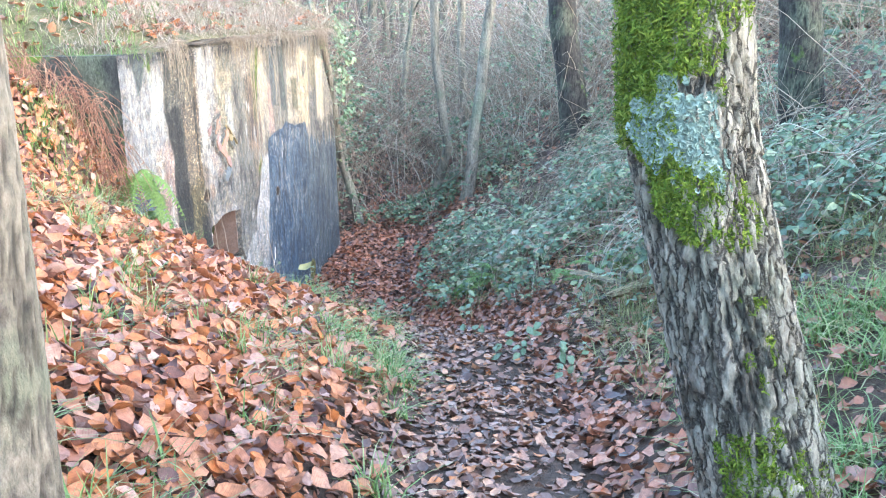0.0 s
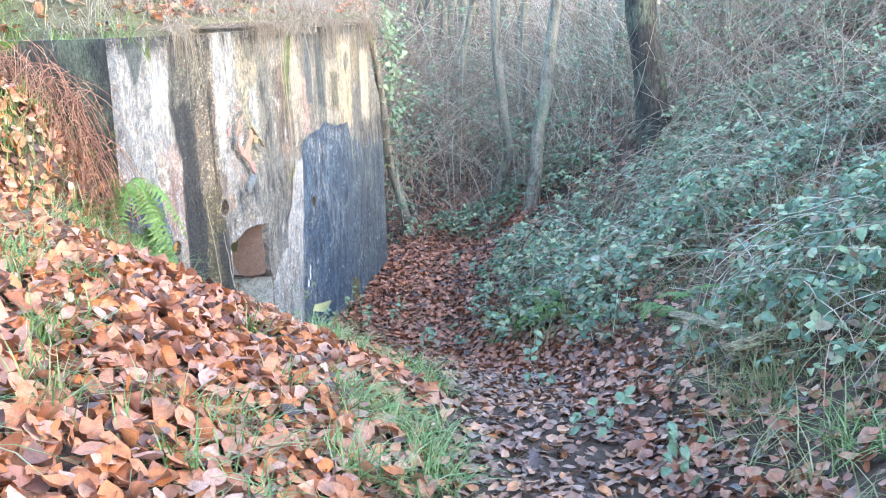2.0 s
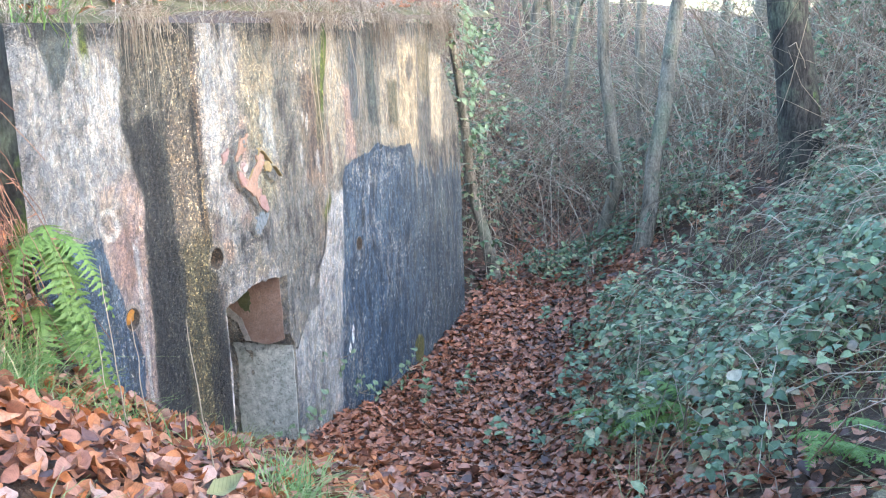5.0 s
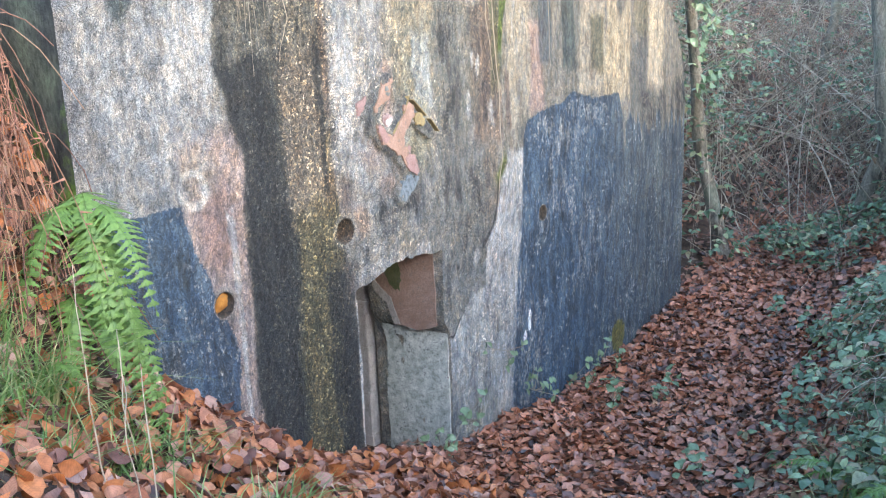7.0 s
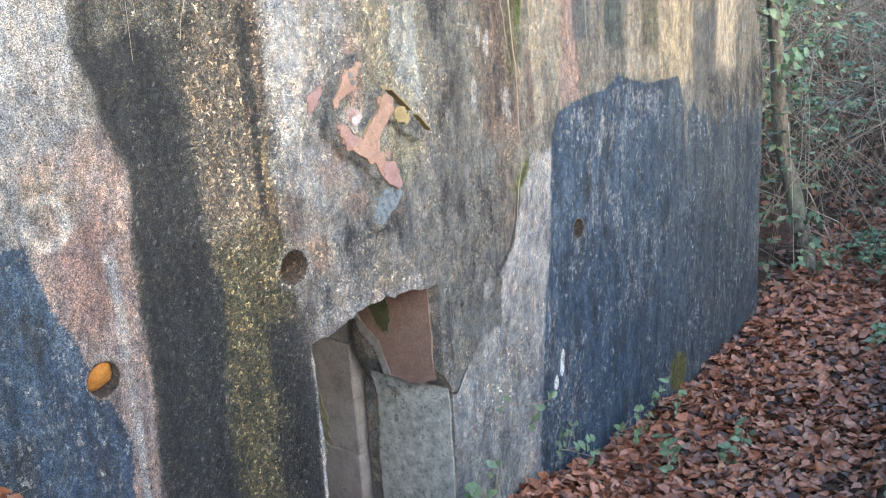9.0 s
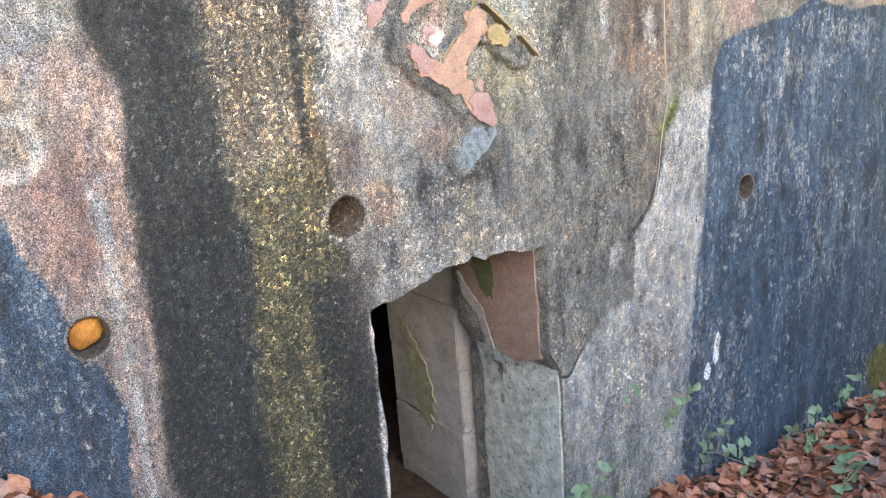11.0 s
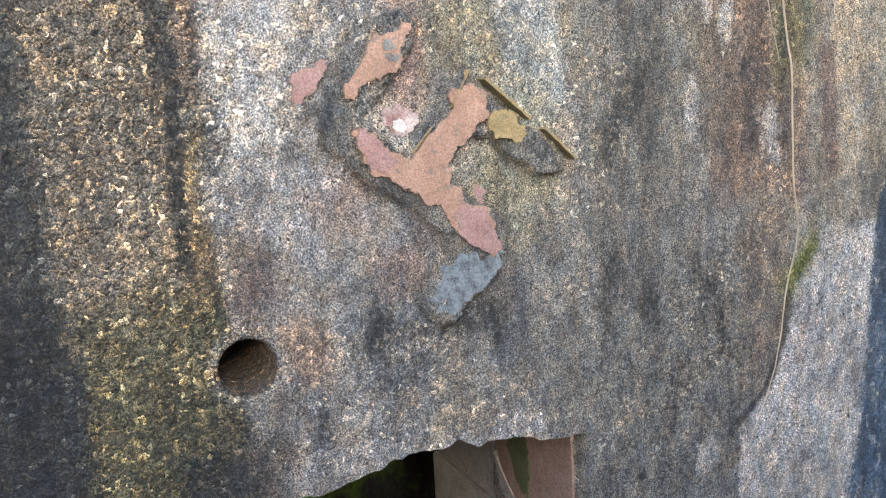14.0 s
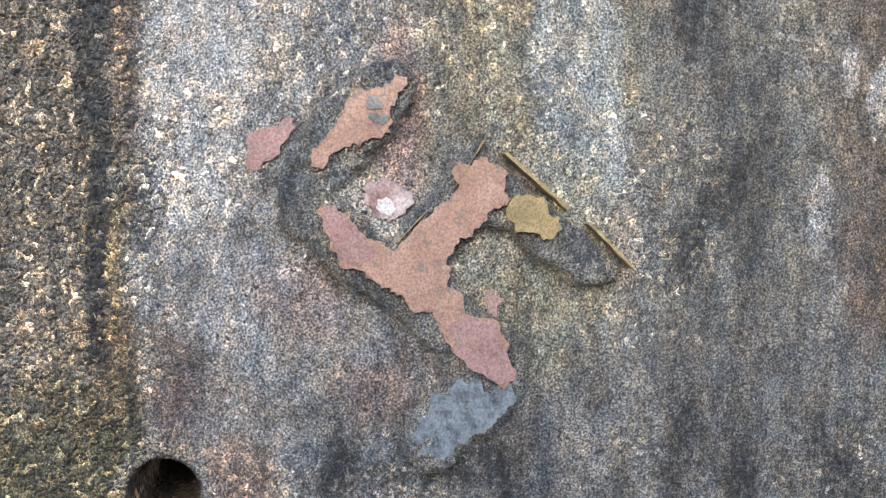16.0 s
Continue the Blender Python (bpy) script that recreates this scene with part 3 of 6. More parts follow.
    c = lay(c, (0.60, 0.57, 0.48), sstep(0.0, 0.04, y0 - np.interp(z0, [-0.9, -0.46, -0.4], [10.84, 10.88, 11.0]) + 0.1 * (mott - 0.5)) * sstep(-0.38, -0.46, z0) * 0.9)
    c = lay(c, (0.40, 0.39, 0.34), strip_run(y0, z0, 10.62, 10.67, -0.62, -0.40, 0.015, 0.02) * 0.9)

    # blue paint
    top = np.interp(y0, [8.6, 8.72, 8.76, 8.82, 9.0, 9.2, 9.35, 9.6, 9.94, 10.0, 10.4, 10.7, 11.1], [0.0, 0.05, 0.24, 0.34, 0.38, 0.39, 0.44, 0.37, 0.37, 0.24, 0.13, 0.13, 0.0])
    left = np.interp(z0, [-1.3, -1.08, -0.62, -0.3, 0, 0.3], [8.56, 8.575, 8.64, 8.70, 8.72, 8.77])
    lift = sstep(9.9, 10.4, y0)
    far_blue = np.clip(0.5 + 0.5 * np.minimum((y0 - left) / 0.03, (top - z0 + lift * 0.5 * (runs2 - 0.5)) / (0.05 + 0.15 * lift)), 0, 1)
    far_blue = far_blue * (1 - 0.55 * strip_run(y, z, 9.95, 10.05, -0.1, 0.4, 0.04, 0.1))
    right = np.interp(z0, [-0.9, -0.39, -0.23, 0.06, 0.19, 0.32], [6.72, 6.66, 6.655, 6.55, 6.48, 6.45])
    near_blue = np.clip(0.5 + 0.5 * np.minimum((right - y) / 0.05, (0.36 - z0) / 0.03), 0, 1)
    near_blue = near_blue * (1 - 0.42 * sstep(-0.10, -0.6, z0))
    blue = np.maximum(far_blue, near_blue)
    # limewash and bloom
    pale = 0.24 * sstep(0.4, 0.6, runs) + 0 * y
    pale = np.maximum(pale, 0.52 * strip_run(y, z, 6.08, 6.66, 0.36, 1.1, 0.08, 0.1))
    pale = np.maximum(pale, 1.0 * column(y, z, 0.55, 1.12, ([0.6, 1.1], [6.42, 6.44]), ([0.6, 1.0, 1.1], [6.62, 6.68, 6.62]), 0.05, 0.12))
    pale = np.maximum(pale, 0.9 * column(y, z, -0.9, 0.34, ([-0.9, 0, 0.3], [6.68, 6.655, 6.64]), ([-0.9, 0, 0.3], [6.70, 6.70, 6.69]), 0.02, 0.1))
    pale = np.maximum(pale, 0.78 * column(y, z, 0.42, 1.4, ([0.4, 1.2], [7.25, 7.27]), ([0.4, 0.7, 1.2], [7.36, 7.42, 7.42]), 0.04, 0.1))
    pale = np.maximum(pale, 0.60 * column(y, z, 0.62, 1.4, ([0.6, 1.2], [7.46, 7.46]), ([0.6, 1.2], [7.58, 7.62]), 0.04, 0.1))
    pale = np.maximum(pale, 0.95 * blob(y, z, 7.40, 0.285, 0.055, 0.075, -1.0))
    pale = np.maximum(pale, 0.70 * blob(y, z, 7.42, 0.45, 0.13, 0.14))
    pale = np.maximum(pale, 0.60 * blob(y, z, 7.62, 0.10, 0.16, 0.12))
    pale = np.maximum(pale, 0.60 * strip_run(y, z, 7.34, 7.9, -0.18, -0.06, 0.05, 0.04))
    pale = np.maximum(pale, 0.62 * blob(y, z, 7.88, 0.66, 0.05, 0.14))
    pale = np.maximum(pale, 0.95 * blob(y, z, 8.245, 0.46, 0.026, 0.085, 0.15))
    pale = np.maximum(pale, 0.95 * np.maximum(blob(y, z, 8.345, 0.67, 0.022, 0.07), blob(y, z, 8.30, 0.70, 0.018, 0.05)))
    pale = np.maximum(pale, 0.70 * blob(y, z, 8.45, 0.42, 0.05, 0.12))
    pale = np.maximum(pale, 0.95 * blob(y, z, 8.265, -0.29, 0.042, 0.055))
    pale = np.maximum(pale, 0.80 * column(y0, z0, -2, 0.20, ([-1.3, -0.3, 0.2], [8.42, 8.46, 8.60]), ([-1.3, -0.3, 0.2], [8.60, 8.72, 8.76]), 0.03, 0.06))
    pale = np.maximum(pale, 0.62 * low)
    pale = np.maximum(pale, 0.48 * strip_run(y, z, 8.62, 8.86, 0.36, 1.3, 0.05, 0.1))
    pale = np.maximum(pale, far_blue * (0.38 + 0.12 * sstep(0.5, 0.62, fbm(y0 * 2.4, z0 * 2.0, 3, 73)) - 0.07 * lift))
    pale = np.maximum(pale, near_blue * (0.42 + 0.10 * sstep(0.1, -0.4, z0)))
    # soot and damp; also darker by the door, pier corner, foot and top
    soot = 0.34 * sstep(0.45, 0.62, streak(y0, z0, 7, 165)) + 0 * y
    soot = np.maximum(soot, 0.85 * column(y, z, -2, 0.85, edge_l, ([-0.9, 0, 0.8], [6.98, 7.0, 6.94]), 0.05, 0.1))
    soot = np.maximum(soot, 0.75 * strip_run(y, z, 7.16, 7.215, 0.2, 0.9, 0.03, 0.1))
    # darker strip left of the doorway
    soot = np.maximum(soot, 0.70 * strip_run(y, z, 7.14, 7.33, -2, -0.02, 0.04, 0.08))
    soot = np.maximum(soot, 0.47 * strip_run(y, z, 6.66, 7.3, 0.3, 1.4, 0.05, 0.2))
    soot = np.maximum(soot, 0.55 * blob(y, z, 7.41, -0.03, 0.06, 0.13))
    soot = np.maximum(soot, 0.62 * strip_run(y, z, 7.44, 7.84, 0.02, 0.22, 0.10, 0.08))
    soot = np.maximum(soot, 0.46 * strip_run(y, z, 7.98, 8.26, 0.3, 1.2, 0.08, 0.15))
    soot = np.maximum(soot, 0.62 * blob(y, z, 8.11, 0.50, 0.05, 0.09))
    soot = np.maximum(soot, 0.55 * blob(y, z, 8.20, 0.21, 0.05, 0.08))
    soot = np.maximum(soot, 0.48 * strip_run(y, z, 7.95, 8.42, -0.45, 0.35, 0.08, 0.12))
    soot = np.maximum(soot, 0.55 * strip_run(y, z, 7.98, 8.07, -0.6, -0.16, 0.04, 0.08))
    soot = np.maximum(soot, 0.50 * strip_run(y, z, 8.30, 8.56, 0.3, 0.9, 0.06, 0.1))
    soot = np.maximum(soot, 0.58 * strip_run(y, z, 8.60, 11.2, -1.7, -0.75, 0.1, 0.3))
    soot = np.maximum(soot, 0.55 * strip_run(y, z, 10.2, 11.2, -0.6, 0.4, 0.1, 0.1))
    soot = np.maximum(soot, 0.60 * strip_run(y, z, 6.0, 11.2, 1.12, 1.6, 0.1, 0.08))
    for hy, hz, hr, depth in HOLES:
        d = np.hypot(y0 - hy, z0 - hz)
        c = lay(c, (0.33, 0.30, 0.26), np.exp(-((d - hr - 0.012) / 0.010) ** 2) * 0.6)
        # inside of each hole coloured dark, standing in for the shade of its depth
        c = lay(c, (0.085, 0.066, 0.052), sstep(hr + 0.0035, hr + 0.0005, d))
        clear = sstep(hr + 0.012, hr + 0.002, d)
        blue, pale, soot = blue * (1 - clear), pale * (1 - clear), soot * (1 - clear)
    for cy, cz, ry, rz in ((8.805, -0.775, 0.018, 0.062), (8.752, -0.85, 0.019, 0.032)):
        w = sstep(0.44, 0.54, blob(y0, z0, cy, cz, ry, rz, 0.12) + 0.3 * (fine - 0.5))
        c = lay(c, (0.80, 0.80, 0.80), w)
        blue, pale, soot = blue * (1 - w), pale * (1 - w), soot * (1 - w)
    m = sstep(-0.004, 0.004, mortar(y0, z0))
    c = lay(c, (0.17, 0.167, 0.158), m * 0.9)
    c = lay(c, (0.085, 0.09, 0.095), m * sstep(0.48, 0.60, fbm(y0 * 18, z0 * 18, 4, 172)) * 0.7)
    # undercut shadow round the raised mortar, painted as a broken dark rim
    rim = np.exp(-((mortar(y0, z0) + 0.006) / 0.007) ** 2)
    c = lay(c, (0.06, 0.058, 0.055), rim * sstep(0.42, 0.55, fine) * 0.6)
    pale, soot = pale * (1 - 0.75 * m), soot * (1 - 0.3 * m)
    # moss by the wall foot
    c = lay(c, (0.15, 0.13, 0.03), sstep(0.3, 0.5, np.exp(-(((y0 - 9.97) / 0.14) ** 2 + ((z0 + 1.24) / 0.17) ** 2)) + fine - 0.55))
    moss = np.exp(-(((y0 - 9.97) / 0.12) ** 2 + ((z0 + 1.24) / 0.14) ** 2))
    blue, soot = blue * (1 - moss), soot * (1 - moss)
    return np.clip(c * (0.78 + 0.30 * fine)[..., None], 0, 1), np.stack([blue, pale, soot], -1)


def concrete_material(name, painted):
    m, t, b = mat(name, 0.88)
    if painted:
        base = nd(t, "ShaderNodeAttribute")
        base.attribute_name = "stain"
        shown = ramp(t, base.outputs["Alpha"], [(0.0, (0, 0, 0)), (1.0, (1, 1, 1))])
        base = base.outputs["Color"]
        # thin coats with flaking edges: soot, blue paint, limewash
        coat = nd(t, "ShaderNodeAttribute")
        coat.attribute_name = "coat"
        split = nd(t, "ShaderNodeSeparateColor")
        t.links.new(coat.outputs["Color"], split.inputs[0])

        def worn(field, amount, lo, hi, *layers):
            total = field
            for scale, detail, rough, stretch, weight in layers:
                ma = nd(t, "ShaderNodeMath")
                ma.operation = "MULTIPLY_ADD"
                t.links.new(noise_at(t, scale, detail, rough, stretch=stretch), ma.inputs[0])
                ma.inputs[1].default_value = weight * 2
                ma.inputs[2].default_value = -weight
                ad = nd(t, "ShaderNodeMath")
                ad.operation = "ADD"
                t.links.new(total, ad.inputs[0])
                t.links.new(ma.outputs[0], ad.inputs[1])
                total = ad.outputs[0]
            return ramp(t, total, [(lo, (0, 0, 0)), (hi, (amount, amount, amount))])

        base = mix(t, worn(split.outputs[2], 0.88, 0.42, 0.66, (14, 8, 0.7, (1, 1, 0.4), 0.5), (90, 5, 0.7, None, 0.35)), base, (0.026, 0.027, 0.029))
        tint = ramp(t, noise_at(t, 16, 6, 0.65, stretch=(1, 1, 0.28)), [(0.36, (0.034, 0.046, 0.062)), (0.5, (0.046, 0.082, 0.138)), (0.64, (0.080, 0.118, 0.165))])
        far = nd(t, "ShaderNodeSeparateXYZ")
        t.links.new(nd(t, "ShaderNodeTexCoord").outputs["Object"], far.inputs[0])
        reach = nd(t, "ShaderNodeMapRange")
        t.links.new(far.outputs["Y"], reach.inputs[0])
        for i, v in enumerate((9.3, 10.4, 0.0, 0.6)):
            reach.inputs[1 + i].default_value = v
        weathered = ramp(t, noise_at(t, 12, 6, 0.7, stretch=(1, 1, 0.2)), [(0.36, (0.035, 0.04, 0.045)), (0.5, (0.075, 0.085, 0.088)), (0.66, (0.16, 0.155, 0.125))])
        tint = mix(t, reach.outputs[0], tint, weathered)
        base = mix(t, worn(split.outputs[0], 0.95, 0.46, 0.54, (22, 8, 0.72, (1, 1, 0.35), 0.24), (120, 4, 0.7, None, 0.22)), base, tint)
        chip = mix(t, 1.0, ramp(t, noise_at(t, 46, 5, 0.6, stretch=(1, 1, 0.75)), [(0.585, (0, 0, 0)), (0.61, (0.85, 0.85, 0.85))]), ramp(t, noise_at(t, 4.5, 4, 0.6), [(0.44, (0, 0, 0)), (0.56, (1, 1, 1))]), "MULTIPLY")
        chip = mix(t, 1.0, chip, ramp(t, split.outputs[0], [(0.4, (0, 0, 0)), (0.6, (1, 1, 1))]), "MULTIPLY")
        base = mix(t, chip, base, (0.30, 0.31, 0.32))
        white = ramp(t, noise_at(t, 8, 6, 0.7, stretch=(1, 1, 0.5)), [(0.36, (0.26, 0.272, 0.285)), (0.5, (0.36, 0.35, 0.345)), (0.64, (0.50, 0.475, 0.45))])
        base = mix(t, worn(split.outputs[1], 0.75, 0.50, 0.64, (18, 8, 0.75, (1, 1, 0.42), 0.42), (75, 5, 0.75, (1, 1, 0.7), 0.40)), base, white)
    else:
        shown = 0.25
        base = ramp(t, noise_at(t, 4, 8, 0.65), [(0.3, (0.15, 0.14, 0.12)), (0.5, (0.27, 0.25, 0.22)), (0.7, (0.36, 0.34, 0.30))])
    grit = noise_at(t, 300, 4, 0.75)
    g = ramp(t, grit, [(0.40, (0.24, 0.235, 0.23)), (0.5, (0.95, 0.95, 0.95)), (0.60, (2.1, 2.07, 2.03))])
    col = mix(t, 0.88, base, g, "MULTIPLY")
    mid = noise_at(t, 42, 6, 0.72, stretch=(1, 1, 0.55))
    col = mix(t, 0.65, col, ramp(t, mid, [(0.36, (0.45, 0.44, 0.43)), (0.5, (1, 1, 1)), (0.64, (1.55, 1.52, 1.48))]), "MULTIPLY")
    blot = noise_at(t, 11, 7, 0.7, stretch=(1, 1, 0.3))
    col = mix(t, 0.8, col, ramp(t, blot, [(0.36, (0.55, 0.55, 0.57)), (0.5, (1, 1, 1)), (0.62, (1.3, 1.26, 1.2))]), "MULTIPLY")
    hue = noise_at(t, 26, 8, 0.75, stretch=(1, 1, 0.7))
    col = mix(t, 0.8, col, ramp(t, hue, [(0.36, (0.70, 0.78, 0.88)), (0.47, (0.95, 0.98, 1.02)), (0.53, (1.06, 1.0, 0.93)), (0.64, (1.28, 1.12, 0.95))]), "MULTIPLY")
    chips = noise_at(t, 34, 9, 0.8)
    col = mix(t, ramp(t, chips, [(0.575, (0, 0, 0)), (0.60, (0.62, 0.62, 0.62))]), col, mix(t, 1.0, col, (0.42, 0.42, 0.43), "MULTIPLY"))
    pits = noise_at(t, 110, 3, 0.5)
    col = mix(t, ramp(t, pits, [(0.30, (1, 1, 1)), (0.36, (0, 0, 0))]), col, (0.05, 0.047, 0.043))
    co = nd(t, "ShaderNodeTexCoord").outputs["Object"]
    warp = nd(t, "ShaderNodeTexNoise", Scale=60, Detail=2)
    t.links.new(co, warp.inputs["Vector"])
    va = nd(t, "ShaderNodeVectorMath")
    va.operation = "MULTIPLY_ADD"
    t.links.new(warp.outputs["Color"], va.inputs[0])
    va.inputs[1].default_value = (0.02, 0.02, 0.02)
    t.links.new(co, va.inputs[2])
    # sand grains everywhere, washed-out pebbles where the skin has gone
    heights = []
    for scale, stops, amount in ((430, [(0.1, (0.5, 0.5, 0.5)), (0.45, (0.9, 0.9, 0.9)), (0.75, (1.35, 1.33, 1.3)), (0.95, (2.0, 1.95, 1.85))], 0.7),
                                 (125, [(0.05, (0.28, 0.28, 0.29)), (0.45, (0.70, 0.69, 0.67)), (0.72, (1.15, 1.08, 0.98)), (0.86, (2.6, 2.2, 1.6)), (0.95, (5.5, 5.1, 4.5))], None)):
        vo = nd(t, "ShaderNodeTexVoronoi", Scale=scale)
        t.links.new(va.outputs[0], vo.inputs["Vector"])
        tone = ramp(t, vo.outputs["Color"], stops)
        col = mix(t, shown if amount is None else amount, col, mix(t, 1.0, col, tone, "MULTIPLY"))
        heights.append(ramp(t, vo.outputs["Distance"], [(0.0, (1, 1, 1)), (0.7, (0, 0, 0))]))
    t.links.new(col, b.inputs["Base Color"])
    h = nd(t, "ShaderNodeMath")
    h.operation = "ADD"
    t.links.new(mix(t, shown, mix(t, 0.5, grit, heights[0]), heights[1]), h.inputs[0])
    t.links.new(mid, h.inputs[1])
    bump(t, b, h.outputs[0], 1.0, 0.009)
    return m


def plaster_material(name, a, b2, rough=0.85, grime=0.5, patch=16):
    m, t, b = mat(name, rough)
    col = ramp(t, noise_at(t, patch, 7, 0.7), [(0.32, a), (0.66, b2)])
    col = mix(t, 0.8, col, ramp(t, noise_at(t, 260, 3, 0.7), [(0.36, (0.6, 0.6, 0.6)), (0.6, (1.25, 1.25, 1.25))]), "MULTIPLY")
    spots = ramp(t, noise_at(t, 55, 6, 0.75), [(0.56, (0, 0, 0)), (0.64, (grime, grime, grime))])
    col = mix(t, spots, col, (0.13, 0.125, 0.115))
    t.links.new(col, b.inputs["Base Color"])
    bump(t, b, noise_at(t, 130, 5, 0.7), 0.7, 0.006)
    return m


M_WALL = concrete_material("stained concrete", True)
M_CONCRETE = concrete_material("bare concrete", False)
M_INNER = plaster_material("board-marked concrete", (0.33, 0.29, 0.26), (0.55, 0.49, 0.445), grime=0.6, patch=9)

ys = fine_lines(WALL_Y0, WALL_Y1, 6.5, 9.05, 0.014, 0.005)
zs = fine_lines(-1.75, WALL_TOP, -0.9, 0.95, 0.016, 0.005)
Yw, Zw = np.meshgrid(ys, zs, indexing="ij")
jl, jr, kl = np.argmin(abs(ys - 7.33)), np.argmin(abs(ys - 7.97)), np.argmin(abs(zs + 0.165))
Y0, Z0 = Yw.copy(), Zw.copy()
belowl = sstep(-0.05, -0.16, Z0)
Yw = Y0 + belowl * ((jamb_left(Z0) - ys[jl]) * np.exp(-((Y0 - ys[jl]) / 0.06) ** 2) + (jamb_right(Z0) - ys[jr]) * np.exp(-((Y0 - ys[jr]) / 0.08) ** 2))
Zw = Z0 + (lintel_z(Y0) - zs[kl]) * np.exp(-((Z0 - zs[kl]) / 0.06) ** 2) * sstep(7.25, 7.33, Y0) * (1 - sstep(7.97, 8.05, Y0))
Yw = Yw - 0.5 * sstep(0.35, 1.2, Zw) * sstep(9.9, 11.1, Yw)
inset = np.zeros_like(Yw)
for hy, hz, hr, depth in HOLES:
    dy, dz = Yw - hy, Zw - hz
    d = np.hypot(dy, dz)
    snap = (np.abs(d - hr) < 0.0042)
    s = np.where(snap, hr / np.maximum(d, 1e-6), 1)
    Yw, Zw = hy + dy * s, hz + dz * s
    inset += depth * np.where(d * s < hr - 0.001, 1, 0)
Xw = WALL_X + wall_relief(Yw, Zw) - inset
Xw -= 0.03 * (1 - sstep(WALL_Y0, WALL_Y0 + 0.03, Yw)) + 0.03 * sstep(WALL_Y1 - 0.03, WALL_Y1, Y0)
faces = grid_faces(len(ys), len(zs))
fj, fk = np.divmod(faces[:, 0], len(zs))
hole = (fj >= jl) & (fj < jr) & (fk < kl)
wall_me = quads_mesh("bunker_wall", np.stack([Xw, Yw, Zw], -1).reshape(-1, 3), faces[~hole])
att = wall_me.color_attributes.new("stain", "FLOAT_COLOR", "POINT")
bare = 0.14 + (0.5 * sstep(6.66, 6.85, Yw) + 0.25 * sstep(6.9, 7.05, Yw)) * (1 - sstep(7.2, 7.34, Yw)) + 0.35 * sstep(0.48, 0.6, fbm(Yw * 4, Zw * 4, 3, 84)) * (Yw > 7.2) * (Yw < 8.7)
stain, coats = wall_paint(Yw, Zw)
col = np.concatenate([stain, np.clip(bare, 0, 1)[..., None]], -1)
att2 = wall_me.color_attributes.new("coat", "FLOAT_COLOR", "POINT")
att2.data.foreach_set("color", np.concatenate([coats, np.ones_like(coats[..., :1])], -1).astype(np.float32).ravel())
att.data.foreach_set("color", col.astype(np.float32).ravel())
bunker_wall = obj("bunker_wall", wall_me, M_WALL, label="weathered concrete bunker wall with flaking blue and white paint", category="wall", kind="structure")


def strip(name, front, depth, material, parent, label="", jitter=0.0):
    """A surface that runs back from an edge into the wall."""
    k = 12
    u = np.linspace(0, 1, k)
    v = np.repeat(front[:, None, :], k, 1)
    v[:, :, 0] -= depth * u[None]
    if jitter:
        v[:, 1:, :] += (jitter * (fbm(v[:, 1:, 0] * 9, v[:, 1:, 2] * 9 + v[:, 1:, 1] * 5, 3, 80) - 0.5))[..., None] * np.array([0, 1.0, 0.3])
    return obj(name, quads_mesh(name, v.reshape(-1, 3), grid_faces(len(front), k)), material, parent, label)


def edge_points(j, k):
    return np.stack([Xw[j, k], Yw[j, k], Zw[j, k]], -1)


strip("jamb", edge_points(jl, slice(0, kl + 1)), 0.5, M_CONCRETE, bunker_wall)
strip("lintel_soffit", edge_points(slice(jl, jr + 1), kl), 0.5, M_CONCRETE, bunker_wall, jitter=0.02)
strip("pier_side", edge_points(jr, slice(0, kl + 1)), 0.46, M_CONCRETE, bunker_wall, "pale board-marked concrete pier side", 0.03)


def box(name, lo, hi, material, parent=None, bevel=0.012, **tags):
    bm = bmesh.new()
    bmesh.ops.create_cube(bm, size=1)
    for v in bm.verts:
        v.co = Vector([lo[i] + (v.co[i] + 0.5) * (hi[i] - lo[i]) for i in range(3)])
    if bevel:
        bmesh.ops.bevel(bm, geom=bm.edges[:], offset=bevel, segments=2, affect="EDGES")
    me = bpy.data.meshes.new(name)
    bm.to_mesh(me)
    bm.free()
    return obj(name, me, material, parent, **tags)


box("wall_core", (-3.66, WALL_Y0 + 0.01, -1.75), (-3.58, 7.31, WALL_TOP - 0.01), M_CONCRETE, bunker_wall)
box("wall_core", (-3.66, 8.03, -1.75), (-3.58, WALL_Y1 - 0.01, WALL_TOP - 0.01), M_CONCRETE, bunker_wall)
box("wall_core", (-3.66, 7.312, -0.08), (-3.58, 8.028, WALL_TOP - 0.01), M_CONCRETE, bunker_wall)
# mossy on the return wall; its darkness also gives the passage its shade
M_MOSSY_AND_SHADE = bark_material("mossy concrete and passage shade", (0.042, 0.044, 0.04), (0.014, 0.016, 0.016), 0.45)
box("wall_return", (-6.5, WALL_Y0 + 0.003, -1.0), (-3.176, WALL_Y0 + 0.35, WALL_TOP), M_MOSSY_AND_SHADE, label="dark mossy concrete return wall of the bunker", category="wall", kind="structure")
box("wall_end", (-6.5, WALL_Y1 - 0.36, -1.75), (-3.67, WALL_Y1 - 0.02, WALL_TOP), M_CONCRETE, label="plain concrete end wall of the bunker", category="wall", kind="structure")
for zb in range(7):
    box("board_mark", (-4.10, 7.978 + 0.004 * (zb % 2), -1.75 + zb * 0.25), (-3.665, 8.05, -1.505 + zb * 0.25), M_INNER, bunker_wall, 0.004)
box("wall_inner", (-4.09, 8.0, -1.75), (-3.67, 8.3, 0.0), M_CONCRETE, label="board-marked concrete side of the inner passage", category="wall", kind="structure")
